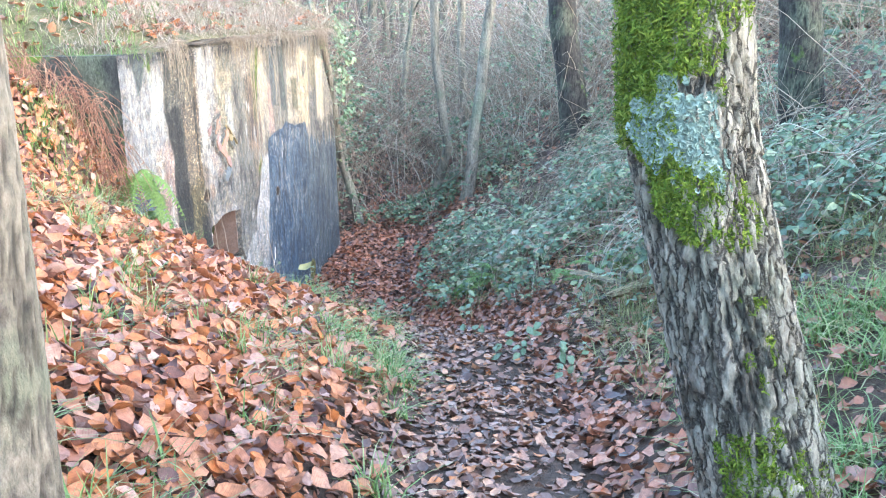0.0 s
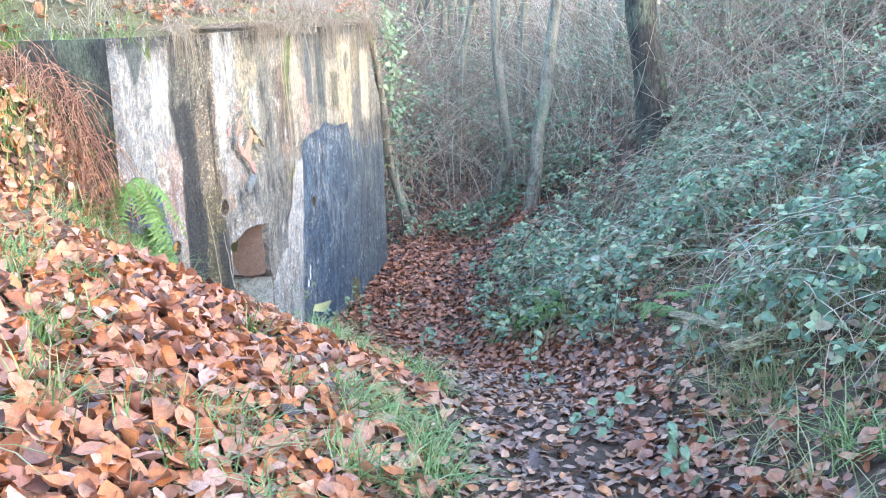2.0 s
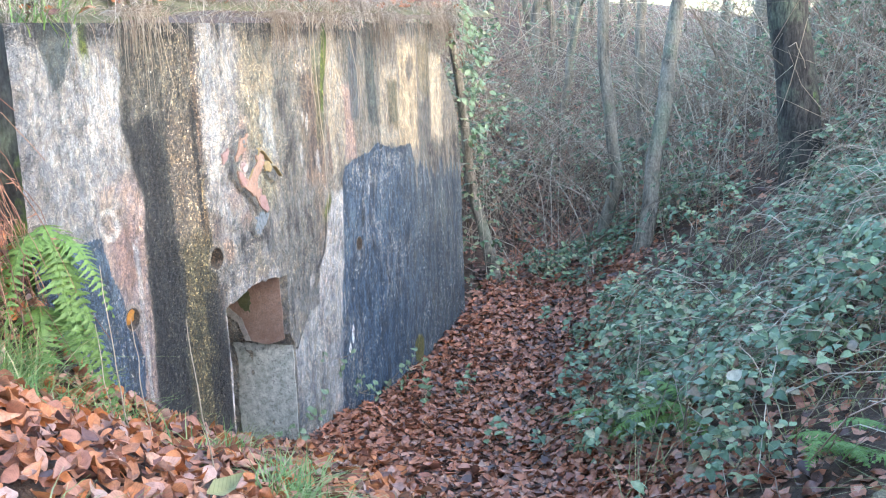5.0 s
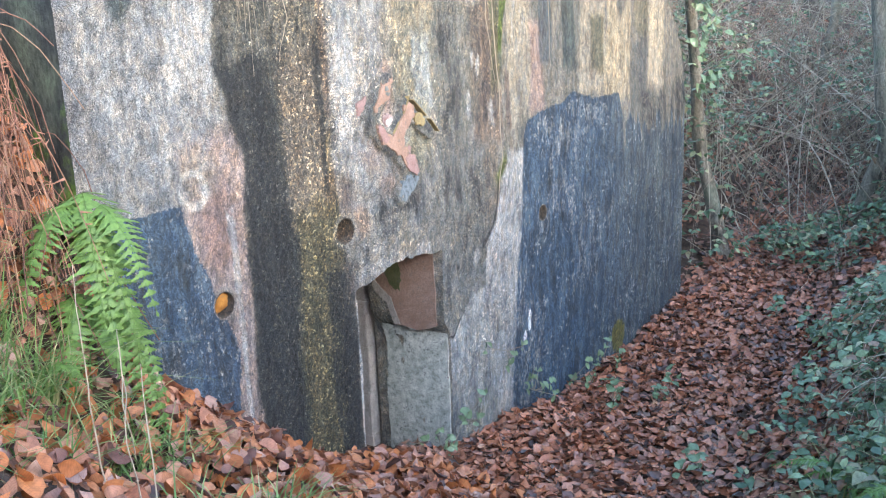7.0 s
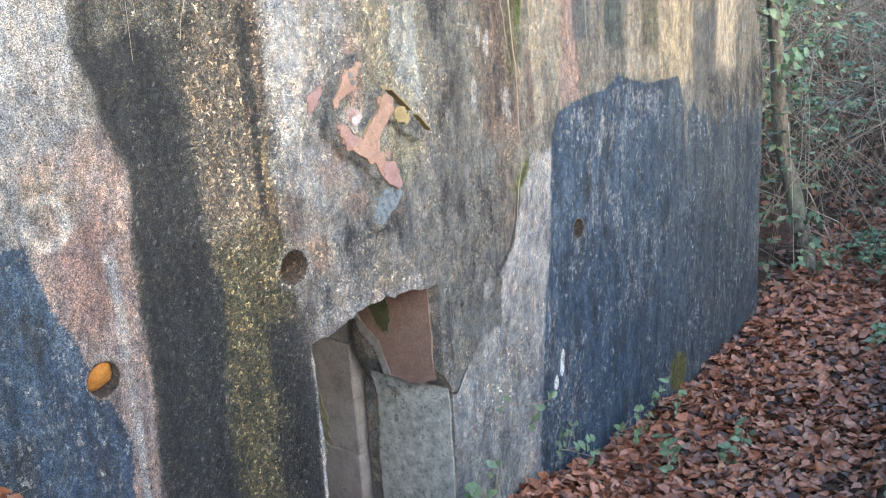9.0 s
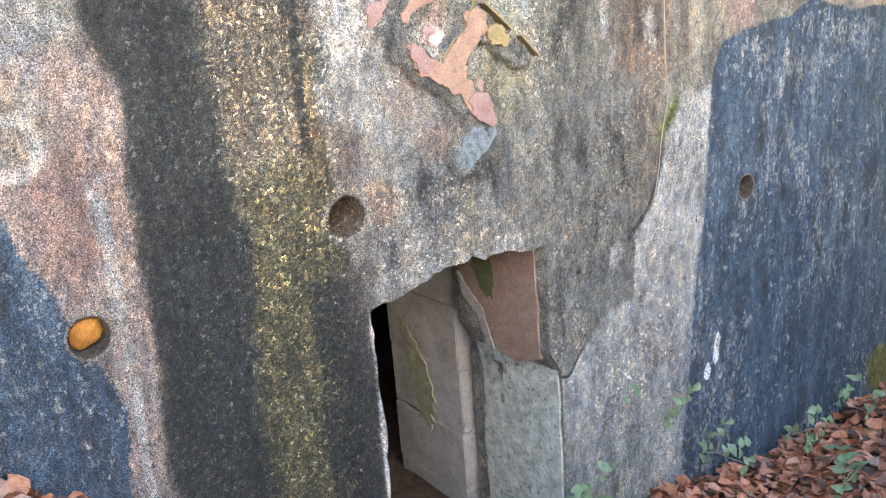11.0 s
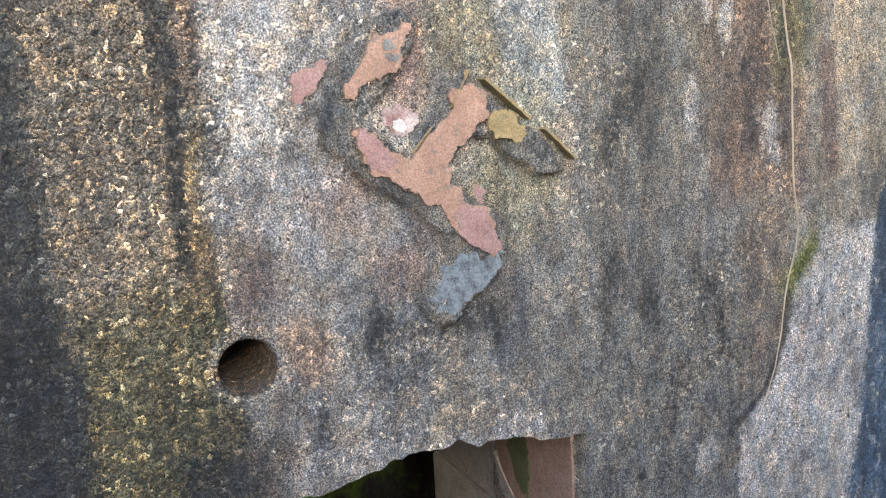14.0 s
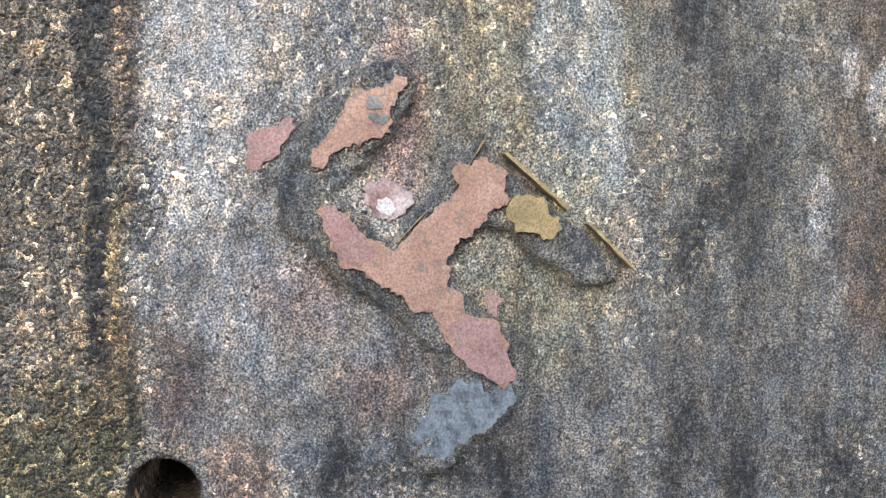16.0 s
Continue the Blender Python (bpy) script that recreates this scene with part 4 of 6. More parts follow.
# added passage side, back and ceiling shut out light; dark colour adds shade
box("wall_passage", (-5.3, 6.95, -1.75), (-3.67, 7.28, 0.05), M_MOSSY_AND_SHADE, label="concrete side of the passage, coloured dark for the shade inside", category="wall", kind="structure")
box("wall_back", (-5.6, 6.95, -1.75), (-5.31, 10.7, 0.05), M_MOSSY_AND_SHADE, label="concrete back wall inside the bunker, coloured dark for shade", category="wall", kind="structure")
box("ceiling", (-5.6, 6.95, 0.06), (-3.67, 10.72, 0.3), M_MOSSY_AND_SHADE, label="concrete ceiling slab inside the bunker, coloured dark for shade", category="ceiling", kind="structure")

# plaster left on the wall, as outlines of (y, z)
PINK_MAIN = [(7.730, 0.564), (7.755, 0.556), (7.768, 0.508), (7.739, 0.479), (7.707, 0.450), (7.678, 0.414), (7.682, 0.385), (7.703, 0.353), (7.749, 0.324), (7.765, 0.303), (7.778, 0.254), (7.766, 0.236), (7.716, 0.258), (7.687, 0.287), (7.671, 0.328), (7.642, 0.345), (7.601, 0.373), (7.565, 0.402), (7.529, 0.414), (7.505, 0.466), (7.501, 0.499), (7.529, 0.488), (7.561, 0.454), (7.601, 0.434), (7.657, 0.483), (7.698, 0.523), (7.694, 0.548)]
PINK_TOP = [(7.600, 0.667), (7.628, 0.681), (7.626, 0.659), (7.600, 0.635), (7.600, 0.599), (7.568, 0.582), (7.532, 0.574), (7.505, 0.543), (7.485, 0.565), (7.520, 0.602), (7.538, 0.634), (7.546, 0.666), (7.568, 0.654)]
PINK_LEFT = [(7.461, 0.617), (7.459, 0.589), (7.430, 0.557), (7.396, 0.537), (7.402, 0.592), (7.433, 0.607)]
OCHRE = [(7.768, 0.500), (7.805, 0.512), (7.845, 0.477), (7.835, 0.453), (7.801, 0.455), (7.764, 0.474)]


M_PINK = plaster_material("terracotta plaster", (0.235, 0.135, 0.095), (0.36, 0.225, 0.165), grime=0.75)
M_ROSE = plaster_material("rose plaster", (0.22, 0.12, 0.105), (0.32, 0.20, 0.18))
M_OCHRE = plaster_material("ochre plaster", (0.20, 0.15, 0.07), (0.36, 0.26, 0.12))
M_SLATE = plaster_material("slate plaster", (0.045, 0.050, 0.055), (0.22, 0.25, 0.275), grime=0.95, patch=55)
M_PALEGREY = plaster_material("crumbled mortar", (0.14, 0.145, 0.12), (0.33, 0.33, 0.29))
M_STONE = plaster_material("rose and white stone", (0.20, 0.10, 0.085), (0.52, 0.44, 0.42))
M_BLOOM = plaster_material("mineral bloom", (0.42, 0.38, 0.37), (0.66, 0.63, 0.61), grime=0.3)
M_GREY = plaster_material("grey mortar", (0.08, 0.08, 0.076), (0.24, 0.235, 0.22), grime=0.6)


def ragged(outline, seed, rough=0.008, steps=10):
    """The outline with a broken, uneven edge."""
    pts = []
    n = len(outline)
    for i in range(n):
        a, b = Vector(outline[i]), Vector(outline[(i + 1) % n])
        side = Vector((b.y - a.y, a.x - b.x)).normalized()
        for s in range(steps):
            p = a.lerp(b, s / steps)
            k = noise.noise((p.x * 45, p.y * 45, seed)) + 0.55 * noise.noise((p.x * 130, p.y * 130, seed)) + 0.12 * noise.noise((p.x * 330, p.y * 330, seed))
            pts.append(p + side * k * rough)
    return pts


def plate(name, outline, x_back, x_front, material, parent, label="", seed=1, rough=0.012, chamfer=0.004):
    """A flat piece of plaster of that outline, with sloping broken edges."""
    bm = bmesh.new()
    pts = ragged(outline, seed, rough)
    mid = sum(pts, Vector((0, 0))) / len(pts)
    back = [bm.verts.new((x_back, p.x, p.y)) for p in pts]
    front = [bm.verts.new((x_front + 0.002 * noise.noise((p.x * 25, p.y * 25, seed)), p.x + (mid.x - p.x) * chamfer * 3, p.y + (mid.y - p.y) * chamfer * 3)) for p in pts]
    n = len(pts)
    for i in range(n):
        bm.faces.new((back[i], back[(i + 1) % n], front[(i + 1) % n], front[i]))
    f = bm.faces.new(front)
    bmesh.ops.recalc_face_normals(bm, faces=bm.faces[:])
    bmesh.ops.triangulate(bm, faces=[f])
    ob = part(name, bm, material, parent, label)
    for p in ob.data.polygons:
        p.use_smooth = False
    return ob


px = WALL_X
plate("plaster_patch", PINK_MAIN, px - 0.01, px + 0.032, M_PINK, bunker_wall, "terracotta painted plaster left on the wall", 1)
plate("plaster_patch", PINK_TOP, px - 0.01, px + 0.031, M_PINK, bunker_wall, "terracotta painted plaster left on the wall", 2)
plate("plaster_patch", PINK_LEFT, px - 0.01, px + 0.011, M_ROSE, bunker_wall, "rose plaster patch", 5)
plate("plaster_patch", OCHRE, px - 0.01, px + 0.031, M_OCHRE, bunker_wall, "ochre plaster patch", 6)
plate("plaster_patch", [(7.665, 0.225), (7.714, 0.249), (7.765, 0.235), (7.790, 0.25), (7.786, 0.222), (7.755, 0.187), (7.715, 0.155), (7.676, 0.134), (7.640, 0.138), (7.627, 0.165)], px - 0.02, px + 0.027, M_SLATE, bunker_wall, "slate blue plaster lump", 7, 0.016, 0.02)
ROSE_LOW = [(7.687, 0.330), (7.705, 0.345), (7.749, 0.322), (7.763, 0.303), (7.776, 0.256), (7.764, 0.239), (7.718, 0.261), (7.692, 0.287)]
ROSE_ARM = [(7.505, 0.497), (7.529, 0.486), (7.560, 0.452), (7.585, 0.430), (7.560, 0.408), (7.531, 0.418), (7.508, 0.466)]
plate("plaster_patch", ROSE_LOW, px, px + 0.0345, M_ROSE, bunker_wall, "rose plaster patch", 21, 0.009)
plate("plaster_patch", ROSE_ARM, px, px + 0.0345, M_ROSE, bunker_wall, "rose plaster patch", 22, 0.009)
plate("plaster_patch", [(7.70, 0.385), (7.735, 0.40), (7.775, 0.375), (7.79, 0.33), (7.765, 0.325), (7.725, 0.345)], px - 0.02, px + 0.006, M_ROSE, bunker_wall, "rose plaster patch", 23, 0.014)
plate("mortar_bed", [(7.69, 0.43), (7.73, 0.45), (7.76, 0.42), (7.74, 0.37), (7.70, 0.375)], px - 0.02, px + 0.004, M_PALEGREY, bunker_wall, "crumbled pale mortar", 24, 0.012)
plate("mortar_stone", [(7.56, 0.53), (7.608, 0.538), (7.636, 0.51), (7.628, 0.478), (7.6, 0.466), (7.572, 0.474), (7.556, 0.502)], px - 0.02, px + 0.012, M_STONE, bunker_wall, "rose broken stone set in the wall", 27, 0.012, 0.06)
plate("stone_bloom", [(7.582, 0.505), (7.600, 0.507), (7.612, 0.492), (7.606, 0.476), (7.592, 0.482), (7.581, 0.493)], px, px + 0.0145, M_BLOOM, bunker_wall, "white mineral bloom on the stone", 28, 0.01, 0.06)
plate("mortar_bed", [(7.529, 0.502), (7.56, 0.49), (7.6, 0.446), (7.584, 0.434), (7.552, 0.462), (7.529, 0.482)], px - 0.02, px + 0.008, M_SLATE, bunker_wall, "crumbled slate-grey mortar", 29, 0.012, 0.03)
for q, (a, b) in enumerate((((7.762, 0.572), (7.855, 0.492)), ((7.885, 0.472), (7.952, 0.408)), ((7.690, 0.520), (7.733, 0.588)), ((7.612, 0.445), (7.652, 0.488)))):
    wy, wz = 0.0018, 0.0015
    plate("batten", [(a[0] - wy, a[1] - wz), (b[0] - wy, b[1] - wz), (b[0] + wy, b[1] + wz), (a[0] + wy, a[1] + wz)], px - 0.01, px + 0.033, M_OCHRE, bunker_wall, "thin ochre strip left in the mortar", 30 + q, 0.002)
for q, (gy, gz, gr) in enumerate(((7.577, 0.640, 0.010), (7.585, 0.620, 0.014))):
    plate("plaster_chip", [(gy + gr * math.cos(k * 1.05), gz + gr * 0.7 * math.sin(k * 1.05)) for k in range(6)], px, px + 0.0335, M_GREY, bunker_wall, "grey chip in the plaster", 40 + q, 0.012)


def lump(name, y, z, r, x, material, label):
    """A crusted lump sitting in a hole of the wall."""
    bm = bmesh.new()
    bmesh.ops.create_icosphere(bm, subdivisions=3, radius=1)
    for v in bm.verts:
        k = 1 + 0.35 * noise.noise(v.co * 2.1) + 0.15 * noise.noise(v.co * 6)
        v.co = Vector((x + v.co.x * 0.022 * k, y + v.co.y * r * k, z + v.co.z * r * k))
    return part(name, bm, material, bunker_wall, label)


M_RUST = plaster_material("orange rust", (0.22, 0.08, 0.012), (0.5, 0.22, 0.035))
lump("pipe_plug", 6.600, -0.026, 0.040, px - 0.034, M_RUST, "rust-orange plug in a pipe hole")

# terracotta plaster panel on the doorway's side, in (x, z)


def side_plate(name, outline, y_back, y_front, material, label, seed, rough=0.005):
    bm = bmesh.new()
    pts = ragged(outline, seed, rough)
    A = [bm.verts.new((p.x, y_back, p.y)) for p in pts]
    B = [bm.verts.new((p.x, y_front + 0.002 * noise.noise((p.x * 30, p.y * 30, 2)), p.y)) for p in pts]
    for i in range(len(pts)):
        bm.faces.new((A[i], A[(i + 1) % len(pts)], B[(i + 1) % len(pts)], B[i]))
    f = bm.faces.new(B)
    bmesh.ops.recalc_face_normals(bm, faces=bm.faces[:])
    bmesh.ops.triangulate(bm, faces=[f])
    ob = part(name, bm, material, bunker_wall, label)
    for p in ob.data.polygons:
        p.use_smooth = False


M_PALE = plaster_material("pale plaster", (0.30, 0.26, 0.23), (0.42, 0.38, 0.34))
M_GREEN = plaster_material("green algae", (0.07, 0.085, 0.03), (0.14, 0.13, 0.06))
M_ALGAE = plaster_material("thin algae", (0.24, 0.24, 0.12), (0.46, 0.42, 0.30), grime=0.5, patch=30)
M_PIER = plaster_material("pier concrete", (0.28, 0.275, 0.22), (0.74, 0.70, 0.61), grime=0.95, patch=20)
M_PANEL = plaster_material("panel plaster", (0.25, 0.145, 0.10), (0.36, 0.24, 0.185))
side_plate("plaster_panel", [(-3.205, -0.15), (-3.20, -0.55), (-3.31, -0.59), (-3.42, -0.575), (-3.47, -0.46), (-3.54, -0.40), (-3.60, -0.30), (-3.61, -0.15)], 7.99, 7.955, M_PANEL, "terracotta plaster panel with a green stain", 11)
side_plate("plaster_edge", [(-3.42, -0.575), (-3.455, -0.575), (-3.50, -0.47), (-3.57, -0.42), (-3.60, -0.34), (-3.55, -0.38), (-3.47, -0.44)], 7.988, 7.952, M_PALE, "pale broken plaster edge", 12)
side_plate("algae_stain", [(-3.44, -0.22), (-3.40, -0.30), (-3.41, -0.40), (-3.46, -0.38), (-3.51, -0.30), (-3.50, -0.22)], 7.96, 7.9515, M_GREEN, "green algae stain", 13, 0.012)
side_plate("algae_stain", [(-4.02, -0.62), (-3.95, -0.66), (-3.86, -0.78), (-3.83, -0.92), (-3.86, -1.05), (-3.93, -1.0), (-3.97, -0.85)], 7.979, 7.9735, M_ALGAE, "green algae stain", 15, 0.03)
side_plate("pier_face", [(-3.18, -0.60), (-3.18, -1.6), (-3.56, -1.6), (-3.57, -1.0), (-3.55, -0.72), (-3.58, -0.61), (-3.40, -0.605)], 8.04, 8.006, M_PIER, "pale concrete pier face", 14, 0.014)

# ---- leaf litter ----


def scatter(n, x0, x1, y0, y1, keep):
    """Random places where keep(x, y) says so (0 to 1)."""
    x, y = rng.uniform(x0, x1, n), rng.uniform(y0, y1, n)
    k = rng.random(n) < keep(x, y)
    return x[k], y[k]


def in_bunker(x, y):
    return (x < WALL_X + 0.02) & (y > WALL_Y0 - 0.02) & (y < WALL_Y1)


def path_mask(x, y):
    """1 on the trodden, wet middle of the path."""
    d = np.abs(x - path_x(y) + 0.25 * (fbm(x * 2, y * 2, 2, 5) - 0.5))
    return 1 - sstep(0.35, 0.85, d)


def litter(name, x, y, material, label, flat, size0, size1, lift=0.03, rows=LEAF_COARSE):
    n = len(x)
    z = ground_z(x, y) + rng.uniform(0.002, lift, n)
    nor = ground_normal(x, y) + rng.normal(0, flat, (n, 3))
    nor[:, 2] = np.abs(nor[:, 2]) + 0.15
    me = leaves_mesh(name, np.stack([x, y, z], 1), nor, rng.uniform(0, 6.28, n), rng.uniform(size0, size1, n), rng.normal(0.2, 0.45, n), rng.normal(0.15, 0.35, n), rows)
    return obj(name, me, material, label=label, category="fallen leaves", kind="stuff")


x, y = scatter(66000, -4.8, 0.6, 0.2, 7.4, lambda x, y: (1 - path_mask(x, y)) * (x < path_x(y) + 0.3) * ~in_bunker(x, y) * (0.55 + 0.45 * sstep(0.32, 0.42, fbm(x * 1.6, y * 1.6, 3, 90))))
litter("leaf_litter_bank", x, y, M_LEAF_BANK, "thick carpet of orange and pink-brown beech leaves on the bank", 0.55, 0.036, 0.084, 0.07, LEAF_ROWS)
x, y = scatter(84000, -3.4, 2.0, 0.0, 14.5, lambda x, y: np.maximum(path_mask(x, y) * (1 - 0.45 * sstep(6.6, 7.4, y)), 0.30 * (y > 6.8) * (x < path_x(y) + 1.2)) * ~in_bunker(x, y) * (0.6 + 0.4 * (fbm(x * 2, y * 2, 2, 91) > 0.45)))
litter("leaf_litter_path", x, y, M_LEAF_PATH, "wet brown trodden leaves on the path", 0.28, 0.026, 0.07, 0.022)
x, y = scatter(30000, -3.2, 0.2, 6.7, 13.5, lambda x, y: ~in_bunker(x, y) * (0.55 + 0.45 * np.exp(-((x - WALL_X) / 0.6) ** 2)) * (x < path_x(y) + 1.0))
litter("leaf_litter_trench", x, y, M_LEAF_TRENCH, "orange beech leaves drifted along the wall foot", 0.3, 0.05, 0.085, 0.03)
x, y = scatter(30000, -1.6, 4.0, 0.3, 9.5, lambda x, y: (x > path_x(y) + 0.35) * (0.35 + 0.65 * sstep(1.6, 0.5, x - path_x(y))))
litter("leaf_litter_right", x, y, M_LEAF_TRENCH, "brown leaves caught in grass and bramble", 0.4, 0.03, 0.075, 0.06)
x, y = scatter(6500, -6, 3, 11.0, 20, lambda x, y: ~in_bunker(x, y) * 0.9)
litter("leaf_litter_far", x, y, M_LEAF_TRENCH, "brown leaves on the woodland floor", 0.35, 0.05, 0.09, 0.04)
x, y = scatter(160, -3.75, -3.2, 7.35, 7.9, lambda x, y: 1.0)
litter("leaf_litter_doorway", x, y, M_LEAF_PATH, "dark leaves blown into the doorway", 0.3, 0.05, 0.08, 0.03)

# ---- grass ----


def blades(name, x, y, z, material, label, h0, h1, width, lean, category="grass", droop=0.5):
    n = len(x)
    h = rng.uniform(h0, h1, n)
    d = rng.uniform(0, 6.28, n)
    out = np.stack([np.cos(d), np.sin(d), np.zeros(n)], 1)
    u = np.linspace(0, 1, 4)[None, :, None]
    root = np.stack([x, y, z], 1)[:, None]
    k = (lean * rng.uniform(0.3, 1.6, n))[:, None, None]
    mid = root + out[:, None] * u ** 1.6 * k * h[:, None, None] + np.array([0, 0, 1.0]) * (u - droop * k * u ** 2) * h[:, None, None]
    w = (1 - u ** 1.5) * width + 0.0004
    side = np.stack([-np.sin(d), np.cos(d), np.zeros(n)], 1)[:, None]
    v = np.stack([mid - side * w, mid + side * w], 2)
    f = grid_faces(4, 2)
    faces = (np.arange(n)[:, None, None] * 8 + f[None]).reshape(-1, 4)
    return obj(name, quads_mesh(name, v.reshape(-1, 3), faces), material, label=label, category=category, kind="stuff")


def tufts(n, per, radius, x0, x1, y0, y1, keep):
    x, y = scatter(n, x0, x1, y0, y1, keep)
    x = np.repeat(x, per) + rng.normal(0, radius, len(x) * per)
    y = np.repeat(y, per) + rng.normal(0, radius, len(y) * per)
    return x, y


x, y = tufts(760, 40, 0.035, -4.2, 0.1, 0.6, 6.0, lambda x, y: (x < path_x(y) - 0.3) * (0.10 + 0.85 * sstep(0.47, 0.56, fbm(x * 1.8, y * 1.8, 3, 95))))
blades("grass_bank", x, y, ground_z(x, y), M_GRASS, "green grass tufts poking through the leaves", 0.10, 0.22, 0.0028, 1.0)
x, y = tufts(900, 36, 0.05, 0.3, 4.5, 0.5, 7.5, lambda x, y: (x > path_x(y) + 0.7) * (1 - 0.8 * sstep(3.6, 5.0, y)) * (0.3 + 0.7 * (fbm(x * 2, y * 2, 3, 96) > 0.45)))
blades("grass_right", x, y, ground_z(x, y), M_GRASS, "green and straw grass on the slope", 0.07, 0.22, 0.0028, 1.15)
x, y = tufts(700, 30, 0.07, 0.0, 4.5, 1.5, 7.5, lambda x, y: (x > path_x(y) + 0.7) * 0.6)
blades("dry_grass_right", x, y, ground_z(x, y), M_SEDGE, "fading yellow-green grass on the slope", 0.08, 0.24, 0.002, 1.2)
x, y = tufts(1000, 36, 0.07, -12, -3.2, 6.3, 12, lambda x, y: (0.15 + 0.85 * (fbm(x * 1.2, y * 1.2, 3, 97) > 0.5)) * (1 - 0.85 * sstep(6.9, 7.5, y)) * 1.6)
blades("grass_roof", x, y, roof_z(x, y), M_GRASS, "grass on the bunker roof", 0.08, 0.22, 0.0028, 1.0)
x, y = tufts(1300, 36, 0.06, -8, -3.12, 6.35, 11.2, lambda x, y: (0.3 + 0.7 * np.exp((x + 3.2) * 0.8)) * (0.25 + 0.75 * sstep(6.8, 7.5, y + 0.5 * (x + 3.3))))
blades("dry_grass_roof", x, y, roof_z(x, y), M_STRAW, "bleached grass hanging over the wall top", 0.12, 0.38, 0.002, 1.25, droop=0.75)
n = 5200
y = rng.uniform(6.3, 11.15, n)
y = y[rng.random(len(y)) < 0.06 + 0.8 * sstep(0.46, 0.62, fbm(y * 1.8, y * 0, 4, 99)) * sstep(6.5, 7.0, y)]
n = len(y)
h = rng.gamma(2.2, 0.045, n) * (0.5 + 1.3 * fbm(y * 1.8, y * 0 + 4, 3, 99))
u = np.linspace(0, 1, 6)[None, :]
px = rng.uniform(-3.2, -3.12, n)[:, None] + 0.09 * np.sin(np.minimum(u * 2.4, 1.8)) * rng.uniform(0.5, 1.4, n)[:, None]
py = y[:, None] + rng.normal(0, 0.05, n)[:, None] * u
pz = 1.27 + 0.05 * np.sin(u * 3) - h[:, None] * 1.25 * u ** 1.6
obj("hanging_grass", tubes_mesh("hanging_grass", np.stack([px, py, pz], -1), np.full((n, 6), 0.0016) * (1.1 - 0.8 * u), 3), M_STRAW, label="bleached grass and roots hanging over the wall top", category="grass", kind="stuff")
x, y = scatter(6000, -11, -3.2, 6.4, 11.5, lambda x, y: 0.3 + 0.5 * (fbm(x * 2, y * 2, 3, 140) > 0.52))
n = len(x)
obj("leaf_litter_roof", leaves_mesh("leaf_litter_roof", np.stack([x, y, roof_z(x, y) + 0.04], 1), np.array([0, 0, 1.0]) + rng.normal(0, 0.4, (n, 3)), rng.uniform(0, 6.28, n), rng.uniform(0.05, 0.09, n), rng.normal(0.2, 0.4, n), rng.normal(0.1, 0.3, n)), M_LEAF_BANK, label="orange leaves lying on the roof turf", category="fallen leaves", kind="stuff")

x, y = tufts(7, 46, 0.05, -3.1, -2.75, 5.55, 5.85, lambda x, y: 1.0)
blades("grass_corner", x, y, ground_z(x, y), M_GRASS, "long arching grass tuft below the fern", 0.16, 0.36, 0.003, 1.0)

# ---- trees ----


def trunk_mesh(name, base, top, r0, r1, bends, ridges=0.0, sides=40, rings=90, seed=1, flare=0.35, bow=None):
    """A tapered trunk with a wandering axis, a flared foot and ridged bark."""
    u = np.linspace(0, 1, rings)
    a = np.arange(sides) * 2 * np.pi / sides
    base, top = np.array(base, float), np.array(top, float)
    axis = base + (top - base) * u[:, None]
    length = np.linalg.norm(top - base)
    axis[:, 0] += bends * (fbm(u * length * 0.9, u * 0 + seed, 3, seed) - fbm(u[:1] * 0, u[:1] * 0 + seed, 3, seed))
    axis[:, 1] += bends * (fbm(u * length * 0.9, u * 0 + seed + 9, 3, seed + 5) - 0.5) * 0.7
    if bow:
        axis[:, 0] += np.convolve(np.pad(np.interp(axis[:, 2], *bow), rings // 60, mode="edge"), np.ones(rings // 60 * 2 + 1) / (rings // 60 * 2 + 1), mode="valid")
    r = r0 + (r1 - r0) * u + r0 * flare * np.exp(-u * length / 0.25)
    U, Aa = np.meshgrid(u * length, a, indexing="ij")
    rad = r[:, None] * (1 + 0.08 * (fbm(np.cos(Aa) * 1.5 + 7, U * 1.2 + np.sin(Aa) * 1.5, 3, seed + 2) - 0.5))
    if ridges:
        c = fbm(Aa * r0 * 74 + 1.3 * fbm(U * 22, Aa * 6, 3, seed + 4), U * 17, 4, seed + 3)
        c = np.where(Aa > 6.0, c + (fbm(Aa * 0 + 1.3 * fbm(U * 22, Aa * 0, 3, seed + 4), U * 17, 4, seed + 3) - c) * (Aa - 6.0) / 0.28, c)
        cut = np.minimum(1, np.abs(c - 0.5) * 8.5)
        rad = rad + ridges * (cut - 0.6) + 0.5 * ridges * (fbm(Aa * 14, U * 60, 3, seed + 6) - 0.5)
    v = axis[:, None] + rad[..., None] * np.stack([np.cos(Aa), np.sin(Aa), 0 * Aa], -1)
    i = (np.arange(rings - 1)[:, None] * sides + np.arange(sides)[None]).ravel()
    j = (np.arange(rings - 1)[:, None] * sides + (np.arange(sides)[None] + 1) % sides).ravel()
    me = quads_mesh(name, v.reshape(-1, 3), np.stack([i, j, j + sides, i + sides], 1))
    if ridges:
        me.attributes.new("crack", "FLOAT", "POINT").data.foreach_set("value", np.clip(1 - cut * 1.5, 0, 1).astype(np.float32).ravel())
    return me, axis, r


